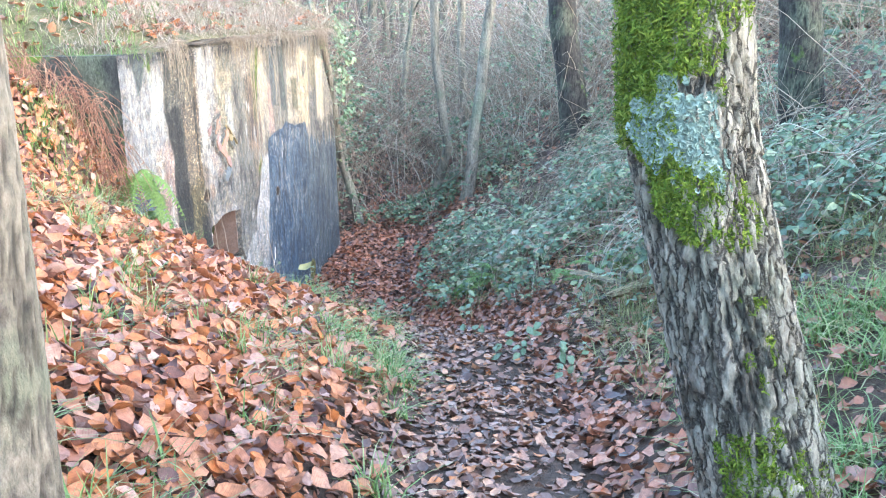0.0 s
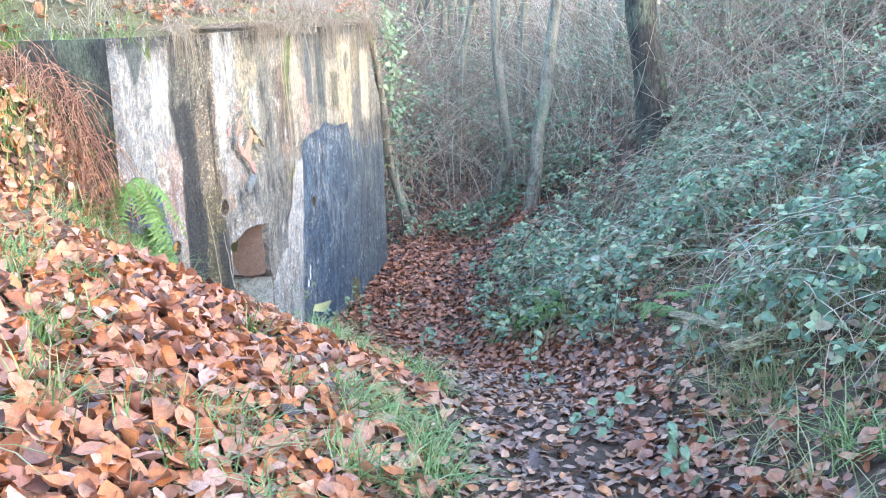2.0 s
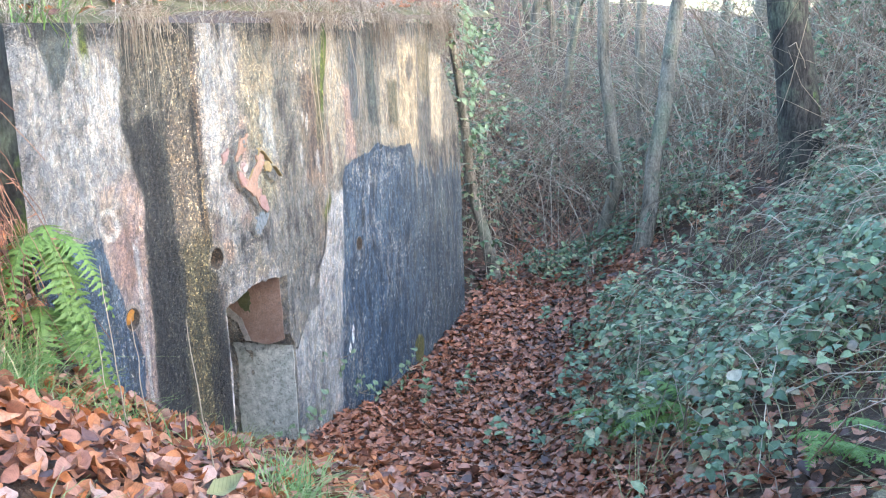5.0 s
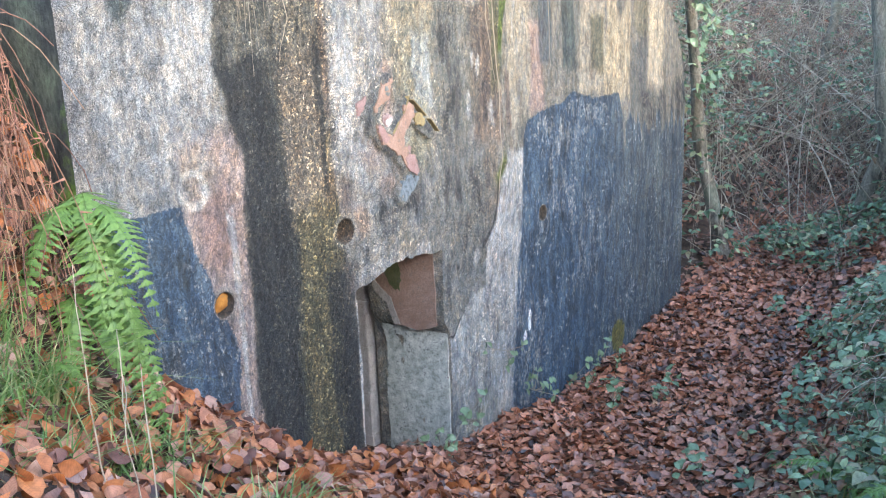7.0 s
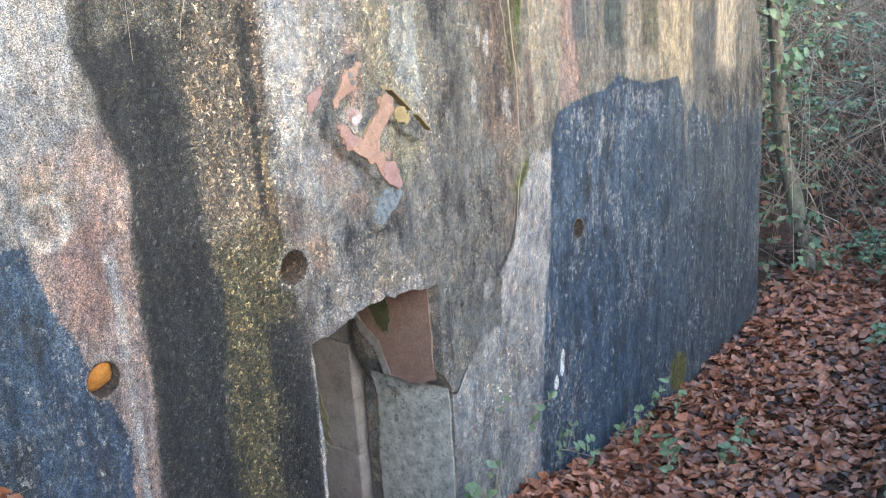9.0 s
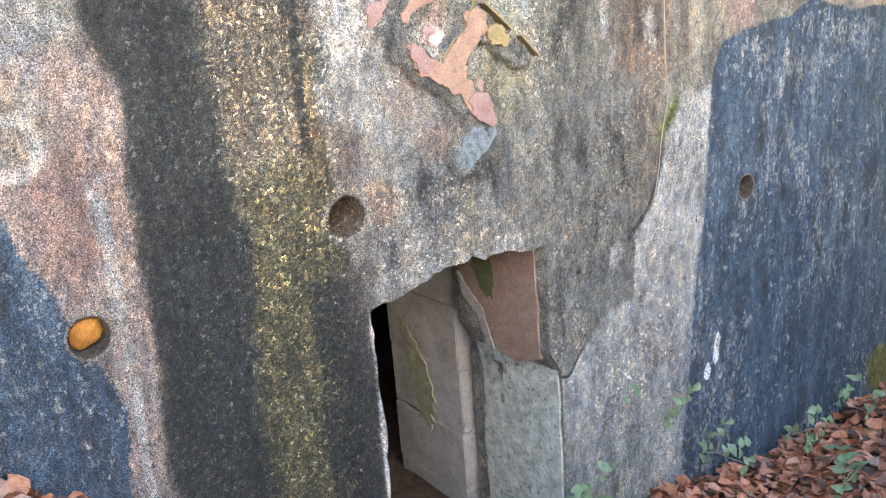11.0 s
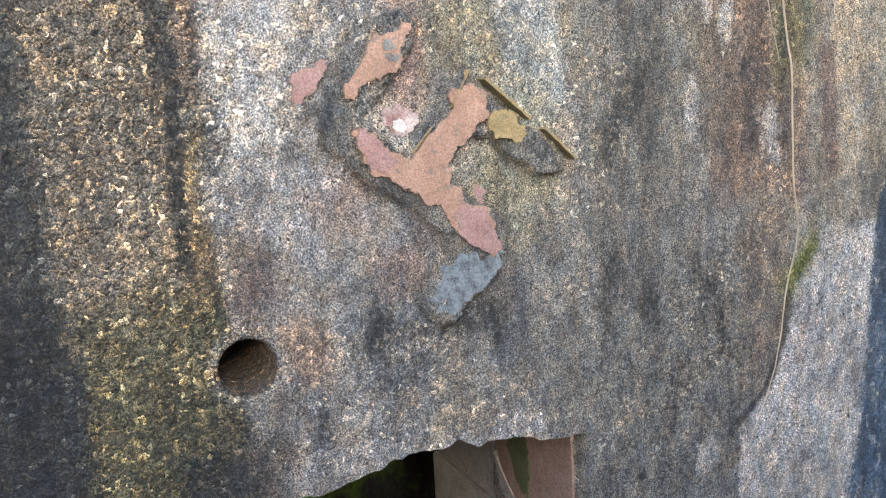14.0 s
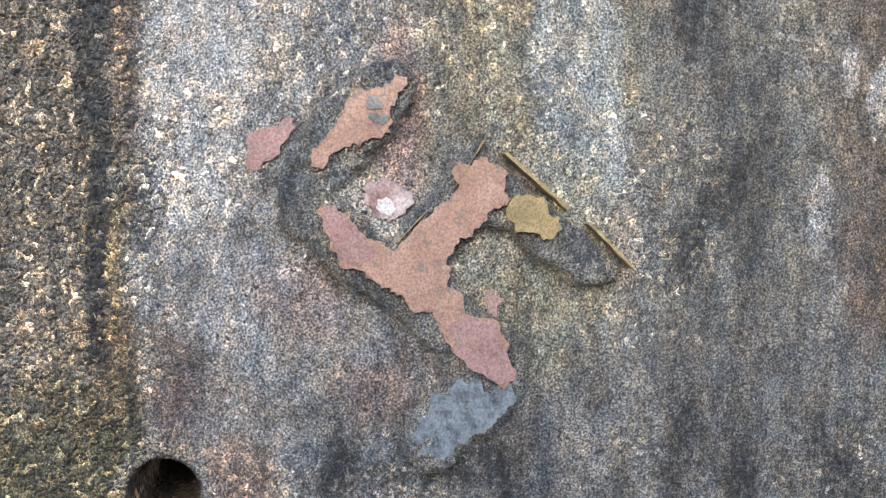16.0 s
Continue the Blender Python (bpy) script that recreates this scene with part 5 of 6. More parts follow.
def limbs_mesh(name, axis, r, n, length, seed, lo=0.35):
    g = np.random.default_rng(seed)
    k = 9
    at = (lo + (1 - lo) * g.random(n)) * (len(axis) - 1)
    start = axis[at.astype(int)]
    d = g.uniform(0, 6.28, n)
    dirs = np.stack([np.cos(d), np.sin(d), g.uniform(0.2, 1.0, n)], 1)
    u = np.linspace(0, 1, k)[None, :, None]
    p = start[:, None] + dirs[:, None] * u * (length * g.uniform(0.4, 1.2, n))[:, None, None]
    p = p + np.cumsum(g.normal(0, 0.035 * length / 2, (n, k, 3)), 1) * (u > 0)
    rad = (r[at.astype(int)] * 0.4)[:, None] * (1 - 0.85 * np.linspace(0, 1, k)[None])
    return tubes_mesh(name, p, rad, 6)


def tree(name, base, top, r0, r1, material, label, bends=0.3, seed=1, limbs=10, limb=1.6, lo=0.4, group="", **kw):
    base = (base[0], base[1], float(ground_z(base[0], base[1])) - 0.1)
    root = tagged(new(name), label, "tree", group)
    me, axis, r = trunk_mesh("trunk", base, top, r0, r1, bends, seed=seed, **kw)
    obj("trunk", me, material, root)
    if limbs:
        for k in range(limbs):
            obj("limb", limbs_mesh("limb", axis, r, 1, limb, seed + 50 + 31 * k, lo), material, root)
    return root


front_tree = tree("mossy_tree", (0.315, 1.74), (0.315, 1.74, 4.6), 0.130, 0.06, M_BARK, "grey furrowed tree trunk with moss and pale lichen", 0.03, 3, 14, 1.8, 0.7, ridges=0.014, sides=180, rings=480, flare=0.25, bow=([0, 0.6, 1.1, 1.3, 1.6, 4.6], [0.12, -0.015, -0.145, -0.19, -0.20, -0.4]))
tree("slim_tree", (-0.72, 0.97), (-0.70, 0.99, 4.0), 0.072, 0.05, M_BARK_SLIM, "pale slim tree trunk beside the path", 0.02, 5, 8, 1.5, 0.75, ridges=0.004, sides=90, rings=200, flare=0.1)
tree("bent_tree", (-2.2, 12.6), (-2.15, 12.7, 6.0), 0.062, 0.04, M_BARK_SLIM, "slender pale tree with a kinked foot", 0.10, 11, 10, 2.0, 0.55, bow=([-1.2, -0.7, -0.3, 0.2, 0.9, 2, 6], [-0.06, 0.0, 0.15, 0.06, -0.02, -0.03, -0.1]))
tree("leaning_tree", (-1.80, 12.1), (-1.0, 13.6, 5.5), 0.074, 0.05, M_BARK_SLIM, "leaning slender tree with bare limbs", 0.15, 12, 10, 2.0, 0.5)
tree("reddish_tree", (-2.2, 15.0), (-2.3, 15.2, 7), 0.06, 0.05, M_BARK_SLIM, "thin reddish young tree", 0.12, 13, 8, 1.6, 0.5)
tree("dark_tree", (-0.36, 12.0), (-1.15, 12.3, 5.5), 0.17, 0.13, M_BARK_DARK, "dark mossy tree trunk among brambles", 0.12, 14, 10, 2.4, 0.6, ridges=0.012, sides=90, rings=160)
tree("vine_trunk", (-3.10, 11.85), (-3.75, 12.0, 2.2), 0.06, 0.03, M_BARK_SLIM, "old leaning stem against the bunker's far end", 0.15, 15, 6, 0.9, 0.5)
tree("mossy_stump_tree", (1.55, 8.3), (1.30, 8.4, 5.0), 0.17, 0.12, M_BARK_DARK, "mossy tree trunk on the grassy slope", 0.15, 16, 8, 2.0, 0.5, ridges=0.01, sides=90, rings=160)
for i in range(34):
    tx, ty = float(rng.uniform(-8, 9)), float(rng.uniform(15.5, 30))
    tree("young_tree", (tx, ty), (tx + float(rng.normal(0, 0.5)), ty, float(ground_z(tx, ty)) + 7), 0.05 + 0.06 * float(rng.random()), 0.035, M_BARK_SLIM, "bare young tree in the thicket", 0.4, 100 + i, 10, 2.0, 0.3, "young trees in the thicket", sides=10, rings=24)

# ---- brambles ----
LEAFLET_FAR = np.array([(0.0, 0.02), (0.45, 0.31), (1.0, 0.01)])
LEAFLET = np.array([(0.0, 0.02), (0.3, 0.30), (0.62, 0.27), (1.0, 0.01)])


def thicket(name, x, y, height, label, stems, size0=0.045, size1=0.075, rise=ground_z, rows=LEAFLET):
    """Arching bramble canes with three leaflets to a leaf."""
    root = tagged(new(name), label, "bramble", kind="stuff")
    n = len(x)
    g0 = rise(x, y)
    h = height * np.clip(rng.beta(1.6, 1.2, n), 0.05, 1) * (0.35 + 1.3 * fbm(x * 1.4, y * 1.4, 3, 101))
    at = np.stack([x, y, g0 + h], 1)
    nor = ground_normal(x, y) * 0.6 + np.array([0, -0.25, 0.6]) + rng.normal(0, 0.38, (n, 3))
    spin = rng.uniform(0, 6.28, n)
    size = rng.uniform(size0, size1, n)
    a, b, c = basis(nor, spin)
    P, N, S, Z = [], [], [], []
    for turn in (-1.15, 0.0, 1.15):
        d = a * math.cos(turn) + b * math.sin(turn)
        P.append(at + d * (size * 0.62)[:, None])
        N.append(nor + 0.25 * d)
        S.append(spin + turn)
        Z.append(size * (1.0 if turn == 0 else 0.85))
    N = np.concatenate(N)
    P, S, Z = np.concatenate(P), np.concatenate(S), np.concatenate(Z)
    m = len(P)
    obj("leaves", leaves_mesh("leaves", P, N, S, Z, rng.normal(-0.25, 0.25, m), rng.normal(0.3, 0.2, m), rows), M_BRAMBLE, root)
    i = rng.integers(0, n, stems)
    k = 10
    u = np.linspace(0, 1, k)[None, :, None]
    d = rng.uniform(0, 6.28, stems)
    L = rng.uniform(0.5, 1.2, stems) * (0.7 + 0.9 * height)
    out = np.stack([np.cos(d), np.sin(d), 0 * d], 1)[:, None] * L[:, None, None] * (u - 0.3)
    arch = np.zeros((stems, k, 3))
    arch[:, :, 2] = (min(height, 1.0) * rng.uniform(0.2, 1.1, stems))[:, None] * (4 * u[..., 0] * (1 - u[..., 0])) ** 0.7
    p = np.stack([x[i], y[i], g0[i]], 1)[:, None] + out + arch + np.cumsum(rng.normal(0, 0.012, (stems, k, 3)), 1)
    p[:, :, 2] = np.maximum(p[:, :, 2], rise(p[:, :, 0], p[:, :, 1]) + 0.01)
    p = p[((p[:, :, 0] > path_x(p[:, :, 1]) + 0.75) | (p[:, :, 1] > 10.5)).all(1)]
    stems = len(p)
    obj("canes", tubes_mesh("canes", p, np.broadcast_to(rng.uniform(0.001, 0.003, stems)[:, None], (stems, k)) * np.ones((stems, k)), 3), M_TWIG, root)
    return root


clump = lambda x, y: 0.06 + 0.94 * sstep(0.42, 0.58, fbm(x * 1.1, y * 1.1, 3, 98))
x, y = scatter(26000, -1.8, 4.5, 3.9, 13, lambda x, y: clump(x, y) * sstep(0.6, 1.15, x - path_x(y) + 0.40 * sstep(7.2, 8.2, y)) * sstep(4.2, 5.6, y + 0.4 * x) * (1 - 0.92 * np.exp(-(((x - 0.12) / 0.30) ** 2 + ((y - 5.15) / 0.26) ** 2) ** 2)) * (1 - 0.85 * np.exp(-(((x + 0.40) / 0.5) ** 2 + ((y - 6.1) / 0.7) ** 2) ** 2)))
thicket("bramble_bank", x, y, 0.42, "dense bramble bank with dull blue-green leaves", 3000, 0.032, 0.08)
x, y = scatter(13500, -6, 8, 12.0, 19, lambda x, y: (0.3 + 0.7 * clump(x, y)) * ((np.abs(x - path_x(y)) > 0.5) | (y > 13.6)))
thicket("bramble_thicket", x, y, 0.95, "tangled bramble thicket under young trees", 1400, 0.05, 0.08, rows=LEAFLET_FAR)
x, y = scatter(6000, 2.0, 12, 6, 18, lambda x, y: clump(x, y))
thicket("bramble_slope", x, y, 0.9, "bramble scrub on the upper slope", 900, 0.05, 0.085, rows=LEAFLET_FAR)
x, y = scatter(5000, -14, 14, 18, 30, lambda x, y: 0.7 + 0 * x)
thicket("bramble_far", x, y, 1.5, "distant scrub with ivy and bramble", 900, 0.08, 0.13, rows=LEAFLET_FAR)
x, y = scatter(260, -3.5, -2.98, 11.2, 12.6, lambda x, y: 1.0)
thicket("bramble_corner", x, y, 2.6, "bramble growing up the bunker's far corner", 14, 0.05, 0.08)


x, y = scatter(700, -3.1, -1.9, 11.7, 13.3, lambda x, y: sstep(0.44, 0.56, fbm(x * 2.2, y * 2.2, 3, 180)))
thicket("bramble_hollow", x, y, 0.27, "dark low bramble and ivy in the leafy hollow", 40, 0.04, 0.075)
x, y = scatter(1500, -2.2, -0.4, 6.6, 10.4, lambda x, y: np.exp(-((x - path_x(y) - 0.75) / 0.22) ** 2) * sstep(0.42, 0.55, fbm(x * 2, y * 2, 3, 181)))
thicket("bramble_foot", x, y, 0.22, "low green bramble along the trench foot", 60, 0.035, 0.07)


def twigs(name, n, x0, x1, y0, y1, h0, h1, label, r=0.004, lean=0.4):
    x, y = rng.uniform(x0, x1, n), rng.uniform(y0, y1, n)
    ok = ~in_bunker(x - 0.3, y)
    x, y = x[ok], y[ok]
    n, k = len(x), 9
    u = np.linspace(0, 1, k)[None, :, None]
    a = rng.uniform(0, 6.28, n)
    tilt = np.abs(rng.normal(0, lean, n))
    d = np.stack([np.cos(a) * tilt, np.sin(a) * tilt, np.ones(n)], 1)
    length = rng.uniform(h0, h1, n)[:, None, None]
    p = np.stack([x, y, ground_z(x, y)], 1)[:, None] + d[:, None] * u * length
    bow = np.stack([np.cos(a), np.sin(a), -rng.uniform(0.2, 1.0, n)], 1)[:, None]
    p = p + bow * u ** 2.2 * length * rng.uniform(0, 0.75, n)[:, None, None] + np.cumsum(rng.normal(0, 0.035, (n, k, 3)), 1) * u
    p[:, :, 2] = np.maximum(p[:, :, 2], ground_z(p[:, :, 0], p[:, :, 1]) + 0.02)
    p = p[((p[:, :, 0] > path_x(p[:, :, 1]) + 1.0) | (p[:, :, 1] > 11)).all(1)]
    n = len(p)
    rad = (r * rng.uniform(0.4, 1.5, n))[:, None] * (1.1 - 0.85 * np.linspace(0, 1, k)[None])
    obj(name, tubes_mesh(name, p, rad, 3), M_TWIG, label=label, category="twigs", kind="stuff")


twigs("twigs_thicket", 3400, -5.5, 5, 12.3, 18, 0.3, 2.2, "bare brown twigs and arching canes in the thicket", 0.0055, 0.9)
twigs("twigs_far", 1500, -12, 14, 18, 32, 1.2, 4.6, "distant bare twigs", 0.010)
twigs("twigs_slope", 1700, 0.2, 8, 6.5, 14, 0.3, 1.5, "dead bramble canes on the slope", 0.0032, 0.8)
x, y = tufts(460, 22, 0.09, -1.4, 4.5, 3.8, 12, lambda x, y: (x > path_x(y) + 0.6) * (0.45 + 0.5 * (y < 6)))
blades("dry_grass_bramble", x, y, ground_z(x, y) + 0.08, M_SEDGE, "bleached dry grass tangled in the brambles", 0.14, 0.34, 0.0018, 1.3)

# ---- moss and lichen on the near tree ----


def trunk_axis_x(z):
    return 0.315 + np.interp(z, [0, 0.6, 1.1, 1.3, 1.6, 4.6], [0.12, -0.015, -0.145, -0.19, -0.20, -0.4])


def trunk_surface(n, z0, z1, side0, side1, keep):
    """Places on the bark towards the path, by height and side (-1 to 1 across), with their outward directions."""
    z, s = rng.uniform(z0, z1, n), rng.uniform(side0, side1, n)
    k = keep(s, z)
    z, s = z[k], s[k]
    a = np.radians(-96) + np.arcsin(np.clip(s, -0.98, 0.98))
    r = 0.130 - 0.070 * z / 4.6
    out = np.stack([np.cos(a), np.sin(a), 0 * a], 1)
    return np.stack([trunk_axis_x(z), np.full_like(z, 1.74), z], 1) + out * r[:, None], out


def edge_noise(s, z, seed):
    return fbm(s * 5, z * 22, 4, seed) - 0.5


M_MOSS = leaf_material("bright moss", [(0.0, (0.07, 0.12, 0.012)), (0.5, (0.16, 0.24, 0.02)), (1.0, (0.30, 0.36, 0.05))], 0.8, 0.25, 40)
M_LICHEN = leaf_material("grey-green lichen", [(0.0, (0.15, 0.21, 0.17)), (0.6, (0.26, 0.34, 0.28)), (1.0, (0.37, 0.45, 0.37))], 0.9, 0.0, 120)
for n, z0, z1, s0, s1, keep in (
        (26000, 1.22, 1.65, -0.96, 0.95, lambda s, z: z + 0.16 * edge_noise(s, z, 130) > 1.37 - 0.10 * (s < -0.05) + 0.10 * (s > 0.6)),
        (12000, 1.06, 1.27, -0.7, 0.95, lambda s, z: ((s - 0.12 - 1.8 * (1.18 - z)) / 0.72) ** 2 + ((z - 1.175) / 0.075) ** 2 + 1.2 * edge_noise(s, z, 131) < 1),
        (14000, 0.35, 0.84, -0.5, 0.98, lambda s, z: z + 0.3 * edge_noise(s, z, 132) < 0.74 + 0.04 * s),
        (3000, 0.85, 1.02, 0.2, 0.7, lambda s, z: edge_noise(s, z, 133) > 0.1)):
    p, out = trunk_surface(n, z0, z1, s0, s1, keep)
    m = len(p)
    p = p + out * rng.uniform(-0.004, 0.012, m)[:, None]
    obj("moss", leaves_mesh("moss", p, out + rng.normal(0, 0.7, (m, 3)), rng.uniform(0, 6.28, m), rng.uniform(0.006, 0.017, m), rng.normal(0, 0.4, m), rng.normal(0, 0.3, m), np.array([(0.0, 0.06), (0.5, 0.12), (1.0, 0.02)])), M_MOSS, front_tree, "bright green moss on the bark")["kind"] = "stuff"
p, out = trunk_surface(10000, 1.2, 1.385, -0.75, 0.72, lambda s, z: ((s + 0.03) / 0.7) ** 2 + ((z - 1.29 + 0.02 * s) / 0.085) ** 2 + 3.0 * edge_noise(s, z, 134) < 0.9)
m = len(p)
obj("lichen", leaves_mesh("lichen", p + out * rng.uniform(0.003, 0.010, m)[:, None], out + rng.normal(0, 0.28, (m, 3)), rng.uniform(0, 6.28, m), rng.uniform(0.007, 0.014, m), rng.normal(0.15, 0.3, m), rng.normal(0.1, 0.3, m), np.array([(0.0, 0.2), (0.3, 0.5), (0.7, 0.45), (1.0, 0.12)])), M_LICHEN, front_tree, "pale grey-green leafy lichen")["kind"] = "stuff"

# ---- ferns ----


def frond_mesh(name, root, aim, length, droop, width, seed, pairs=22, worn=0.0):
    """One fern frond: an arched stem with toothed leaflets on both sides."""
    g = np.random.default_rng(seed)
    k = pairs
    u = np.linspace(0.08, 1, k)
    aim = np.array(aim, float) / np.linalg.norm(aim)
    spine = np.array(root)[None] + aim[None] * (u * length)[:, None]
    spine[:, 2] -= droop * length * u ** 2
    tan = np.gradient(spine, axis=0)
    tan /= np.linalg.norm(tan, axis=1, keepdims=True)
    side = np.cross(tan, np.array([0, 0, 1.0]))
    side /= np.linalg.norm(side, axis=1, keepdims=True) + 1e-6
    up = np.cross(side, tan)
    V, F = [], []
    for i in range(k):
        V += [spine[i] - side[i] * 0.0012, spine[i] + side[i] * 0.0012]
    F += [(2 * i, 2 * i + 2, 2 * i + 3, 2 * i + 1) for i in range(k - 1)]
    for i in range(k):
        w = width * math.sin(math.pi * min(1, u[i] ** 0.7)) ** 0.8 + 0.006
        for sgn in (-1, 1):
            if g.random() < worn:
                continue
            d = (side[i] * sgn + tan[i] * 0.35 - up[i] * 0.12 + g.normal(0, 0.12 + 0.7 * worn, 3)) * g.uniform(0.75 - 0.6 * worn, 1.1)
            teeth = 6
            rows = []
            for q in range(teeth + 1):
                c = spine[i] + d * w * q / teeth - up[i] * 0.25 * w * (q / teeth) ** 2
                h = 0.012 * (1 - 0.8 * q / teeth) * (1.15 if q % 2 else 0.55) * width / 0.07
                n0 = len(V)
                V += [c - tan[i] * h, c + tan[i] * h] if q == 0 else [c - tan[i] * h, c + up[i] * 0.002, c + tan[i] * h]
                rows.append((n0, 2 * i + (sgn > 0), n0 + 1) if q == 0 else (n0, n0 + 1, n0 + 2))
            for r0, r1 in zip(rows, rows[1:]):
                F += [(r0[0], r1[0], r1[1], r0[1]), (r0[1], r1[1], r1[2], r0[2])]
    return quads_mesh(name, V, F), spine


def fern(name, root, fronds, material, label, length, droop, width, seed, facing, spread_deg):
    g = np.random.default_rng(seed)
    base = tagged(new(name), label, "fern", group="ferns by the wall" if root[0] < -2 else "ferns among the brambles")
    for i in range(fronds):
        a = math.radians(facing + g.uniform(-spread_deg, spread_deg))
        aim = (math.cos(a), math.sin(a), g.uniform(0.1, 1.0))
        r = np.array(root) + g.normal(0, 0.03, 3)
        me, spine = frond_mesh("frond", r, aim, length * g.uniform(0.6, 1.1), droop * g.uniform(0.7, 1.3), width * g.uniform(0.8, 1.1), seed * 100 + i, worn=0.65 if material == M_BRACKEN else 0.0)
        f = obj("frond", me, material, base)
        obj("frond_stem", tubes_mesh("frond_stem", np.concatenate([r[None], spine])[None], np.linspace(0.003, 0.0008, len(spine) + 1)[None], 5), material, f)
    return base


fern("green_fern", (-3.10, 6.02, 0.46), 7, M_FERN, "fresh green fern hanging at the wall corner", 0.34, 1.5, 0.08, 3, -50, 60)
fern("green_fern", (-3.06, 5.98, 0.18), 6, M_FERN, "fresh green fern hanging at the wall corner", 0.32, 1.6, 0.075, 4, -50, 60)
fern("green_fern", (-2.95, 5.70, 0.02), 6, M_FERN, "green fern in the leaf bank", 0.26, 0.6, 0.04, 5, -40, 90)
for i, (fx, fy) in enumerate(((-1.05, 8.3), (-1.25, 7.9), (-0.9, 7.6), (-0.3, 6.7), (0.15, 6.0), (0.5, 6.6))):
    fern("green_fern", (fx, fy, float(ground_z(fx, fy)) + 0.12), 7, M_FERN, "green fern among the brambles", 0.32, 0.45, 0.05, 20 + i, -110, 120)
for i, (fx, fy, fz) in enumerate(((-3.32, 5.95, 0.95), (-3.5, 5.98, 1.05), (-3.75, 5.95, 1.15), (-3.25, 5.9, 0.75), (-3.95, 5.9, 1.1))):
    fern("dead_bracken", (fx, fy, max(fz, float(ground_z(fx, fy)) + 0.05)), 7, M_BRACKEN, "dead red-brown bracken hanging down the bank", 0.5, 1.5, 0.026, 40 + i, -60, 60)
n = 520
d = np.radians(rng.uniform(-100, 20, n))
st = np.stack([rng.uniform(-4.1, -3.15, n), rng.uniform(5.75, 6.02, n), np.zeros(n)], 1)
st[:, 2] = ground_z(st[:, 0], st[:, 1]) + rng.uniform(0.05, 0.4, n)
u = np.linspace(0, 1, 8)[None, :, None]
p = st[:, None] + np.stack([np.cos(d), np.sin(d), 0.4 + 0 * d], 1)[:, None] * u * rng.uniform(0.1, 0.36, n)[:, None, None] + np.cumsum(rng.normal(0, 0.006, (n, 8, 3)), 1)
p[:, :, 2] -= (u[..., 0] ** 1.7) * rng.uniform(0.25, 0.7, n)[:, None]
p[:, :, 2] = np.maximum(p[:, :, 2], ground_z(p[:, :, 0], p[:, :, 1]) + 0.01)
obj("dead_bracken_stems", tubes_mesh("dead_bracken_stems", p, np.full((n, 8), 0.0017), 4), M_BRACKEN, label="dead red-brown bracken stems on the bank edge", category="dead fern", kind="stuff")

# ---- rotten wood, stems and sprigs ----
M_WOOD = bark_material("rotten split wood", (0.34, 0.24, 0.13), (0.13, 0.09, 0.05))


def split_log(name, a, b, r, label, seed):
    me, _, _ = trunk_mesh(name, a, b, r, r * 0.75, 0.04, ridges=r * 0.22, sides=48, rings=40, seed=seed, flare=0.0)
    bm = bmesh.new()
    bm.from_mesh(me)
    lo, hi = [v for v in bm.verts if len(v.link_edges) == 3 and (v.co - Vector(a)).length < (v.co - Vector(b)).length], [v for v in bm.verts if len(v.link_edges) == 3 and (v.co - Vector(a)).length >= (v.co - Vector(b)).length]
    bmesh.ops.holes_fill(bm, edges=[e for e in bm.edges if e.is_boundary], sides=0)
    bm.to_mesh(me)
    bm.free()
    return obj(name, me, M_WOOD, label=label, category="log")


def on_ground(x, y, h):
    return (x, y, float(ground_z(x, y)) + h)


split_log("rotten_log", on_ground(-0.17, 5.64, 0.27), on_ground(0.07, 5.34, 0.15), 0.05, "pale split rotten log half buried in bramble", 61)
split_log("rotten_log", on_ground(0.05, 5.22, 0.12), on_ground(0.42, 5.12, 0.12), 0.055, "grey rotten branch in dry grass", 62)


def stem(name, pts, r, material, label, category="stem"):
    p = np.array(pts, float)
    t = np.linspace(0, len(p) - 1, 40)
    q = np.stack([np.interp(t, np.arange(len(p)), p[:, i]) for i in range(3)], 1)
    q[:, 0] += 0.006 * (fbm(t * 3, t * 0, 2, 70) - 0.3)
    q[:, 1] += 0.02 * (fbm(t * 2, t * 0 + 5, 3, int(abs(p[0, 1]) * 100)) - 0.5)
    return obj(name, tubes_mesh(name, q[None], np.linspace(r, r * 0.4, 40)[None], 6), material, label=label, category=category, group={"root": "roots hanging down the wall", "stalk": "dry stalks on the bank"}.get(category, ""))


WX = WALL_X + 0.025
stem("hanging_root", [(WX, 8.44, 1.28), (WX, 8.45, 0.85), (WX, 8.49, 0.55), (WX, 8.50, 0.2), (WX, 8.44, -0.1), (WX, 8.36, -0.28)], 0.003, M_STRAW, "thin dry root hanging down the wall", "root")
stem("hanging_root", [(WX, 8.40, 1.27), (WX, 8.38, 0.9), (WX, 8.46, 0.58)], 0.0025, M_STRAW, "thin dry root hanging down the wall", "root")
stem("hanging_root", [(WX, 8.88, 1.28), (WX + 0.03, 8.95, 0.95), (WX, 9.02, 0.6)], 0.0025, M_STRAW, "thin dry root hanging down the wall", "root")
stem("hanging_root", [(WX, 6.95, 1.27), (WX + 0.03, 6.98, 0.95), (WX, 6.95, 0.8)], 0.002, M_STRAW, "thin dry root hanging down the wall", "root")
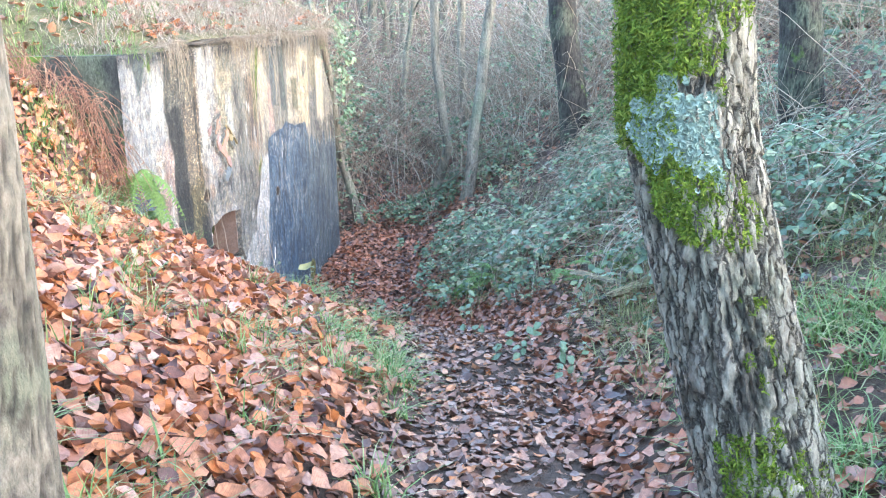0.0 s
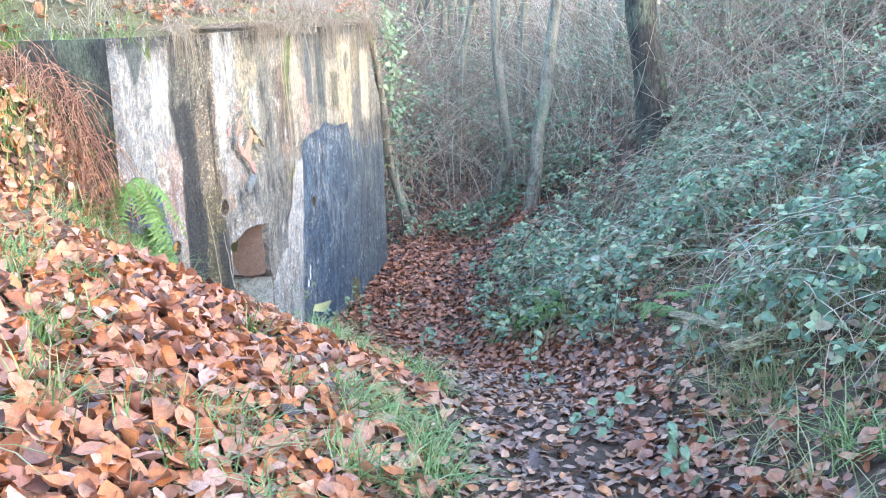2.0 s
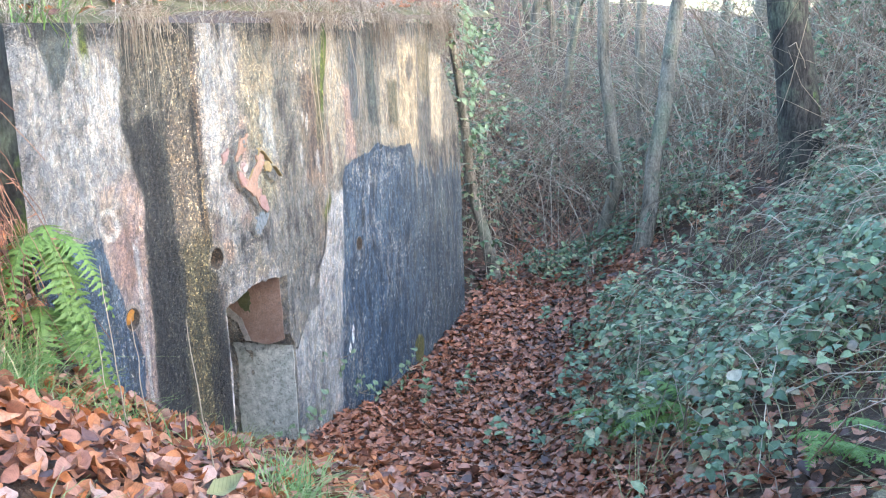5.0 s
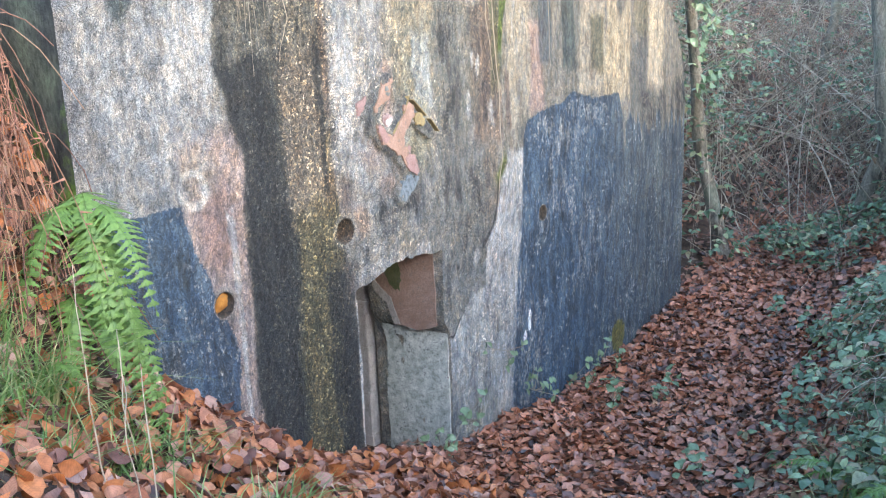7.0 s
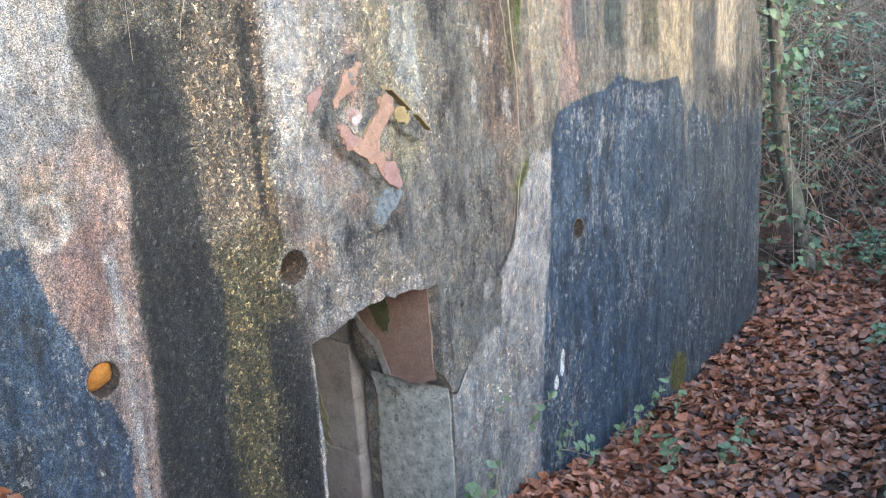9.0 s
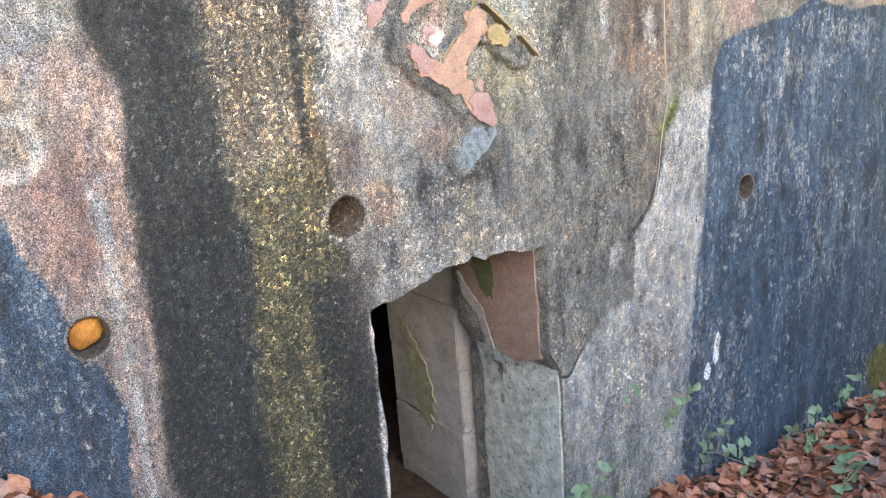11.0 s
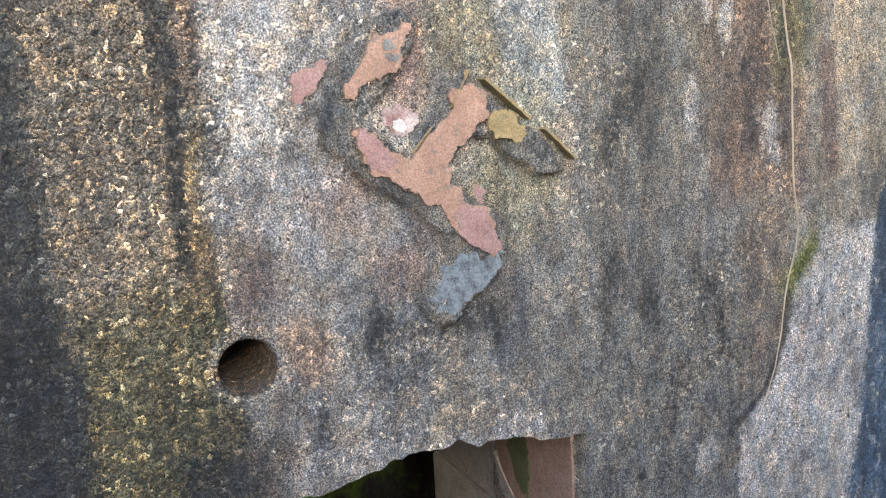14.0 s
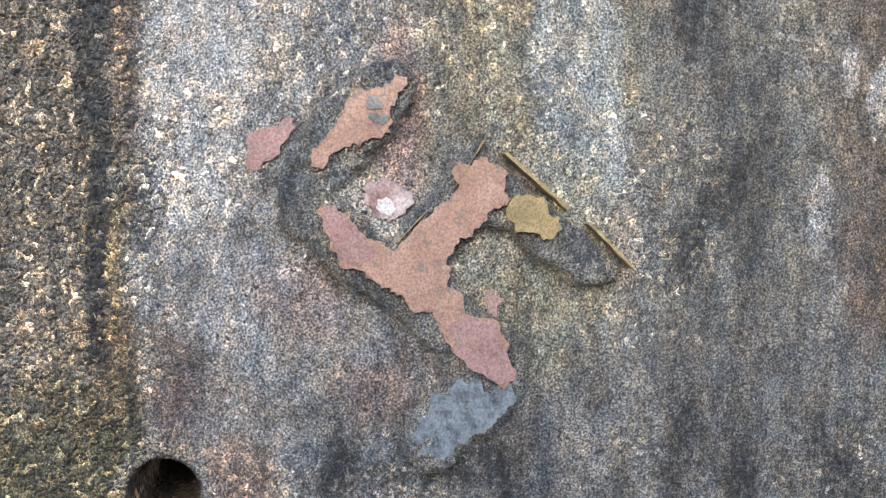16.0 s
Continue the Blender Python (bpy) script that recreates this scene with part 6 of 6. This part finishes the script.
for i, (ax, ay, h) in enumerate(((-2.3, 5.45, 0.55), (-2.25, 5.5, 0.42), (-1.9, 5.3, 0.5), (-2.6, 5.75, 0.4))):
    b = on_ground(ax, ay, 0)
    stem("dry_stalk", [b, (ax - 0.03, ay, b[2] + h * 0.5), (ax - 0.08, ay + 0.04, b[2] + h)], 0.0025, M_STRAW, "bleached dry plant stalk standing in leaves", "stalk")
b = on_ground(-1.75, 8.2, 0.03)
stem("fallen_branch", [b, (-1.4, 8.55, b[2] + 0.16), (-1.05, 8.75, b[2] + 0.28)], 0.009, M_TWIG, "thin fallen branch across the path edge", "branch")


def sprig(at, n, size, label, out=(1, 0, 0.4)):
    """A small bramble shoot: a stem and a few three-part leaves."""
    root = tagged(new("bramble_sprig"), label, "bramble", "bramble shoots")
    at = np.array(at, float)
    tips = at + rng.normal(0, 0.06, (n, 3)) + np.array(out) * 0.05
    paths = at[None, None] + (tips - at)[:, None] * np.linspace(0, 1, 6)[None, :, None]
    for q in range(n):
        obj("stem", tubes_mesh("stem", paths[q:q + 1], np.full((1, 6), 0.0016), 4), M_TWIG, root)
        for k in (0.5, 2.1, 3.7):
            nor = np.array([out]) + rng.normal(0, 0.35, (1, 3))
            d = np.array([0, math.cos(k), math.sin(k)]) * size * 0.5
            obj("leaflet", leaves_mesh("leaflet", tips[q:q + 1] + d, nor, rng.uniform(0, 6.28, 1), np.full(1, size) * rng.uniform(0.7, 1.1), rng.normal(-0.2, 0.2, 1), rng.normal(0.25, 0.15, 1), LEAFLET), M_BRAMBLE, root)


for ay, az, n, size in ((8.44, -0.82, 4, 0.05), (8.0, -1.05, 6, 0.055), (7.8, -1.12, 5, 0.05), (8.72, -1.15, 6, 0.055), (9.15, -1.25, 5, 0.06), (9.6, -1.27, 4, 0.06)):
    sprig((WALL_X + 0.06, ay, az), n, size, "small green bramble shoot at the wall foot")
for ax, ay in ((-2.55, 9.3), (-2.75, 9.0), (-2.35, 10.7), (-2.1, 10.5), (-1.7, 9.0), (-2.0, 8.3), (-0.5, 4.9), (-0.15, 4.4), (-0.9, 6.2)):
    sprig(on_ground(ax, ay, 0.07), 6, 0.06, "small bramble shoot on the leafy floor", (0, -0.3, 1))
for ay, az in ((10.9, 1.25), (11.05, 1.05), (11.12, 0.8), (11.1, 0.55), (11.12, 0.3), (11.15, 0.95)):
    sprig((WALL_X + 0.08, ay, az), 7, 0.085, "green bramble hanging round the wall's far corner")

# ---- pale scraps ----
M_PALE_LEAF = leaf_material("bleached leaf", [(0.0, (0.26, 0.25, 0.18)), (1.0, (0.36, 0.34, 0.26))], 0.6, 0.2)


def scrap(name, at, size, label, category, rows=LEAF_ROWS, material=M_PALE_LEAF):
    me = leaves_mesh(name, np.array([at]), np.array([[0.1, -0.5, 0.8]]), np.array([0.7]), np.array([size]), np.array([0.6]), np.array([0.5]), rows)
    return obj(name, me, material, label=label, category=category)


scrap("bleached_leaf", (-0.581, 6.064, 0.097), 0.06, "large bleached curled leaf caught in bramble", "leaf")
scrap("bleached_leaf", (-1.598, 4.900, 0.157), 0.09, "pale green leaf of a shoot on the bank edge", "leaf", LEAFLET, M_SEDGE)
scrap("paper_scrap", (-3.191, 11.957, float(ground_z(-3.191, 11.957)) + 0.05), 0.07, "small white paper scrap on the leafy floor", "litter", np.array([(0.0, 0.3), (0.5, 0.4), (1.0, 0.3)]))

# ---- single leaves lying on top of the litter ----
shapes = []
for i in range(10):
    shapes.append(leaves_mesh("beech_leaf", np.zeros((1, 3)), np.array([[0, 0, 1.0]]), np.zeros(1), np.array([rng.uniform(0.07, 0.10)]), np.array([rng.normal(0.25, 0.4)]), np.array([rng.normal(0.15, 0.3)])))
    shapes[-1].materials.append(M_LEAF_SINGLE)
x, y = scatter(1500, -2.7, -0.7, 2.2, 6.2, lambda x, y: 1.0 * (x < path_x(y) - 0.35))
nrm = ground_normal(x, y)
for i in range(min(300, len(x))):
    leaf = new("beech_leaf", shapes[i % 10])
    up = Vector(nrm[i]) + Vector(rng.normal(0, 0.22, 3))
    leaf.matrix_world = Matrix.Translation((x[i], y[i], float(ground_z(x[i], y[i])) + 0.05)) @ up.to_track_quat("Z", "Y").to_matrix().to_4x4() @ Matrix.Rotation(rng.uniform(0, 6.28), 4, "Z")
    leaf.parent = ground
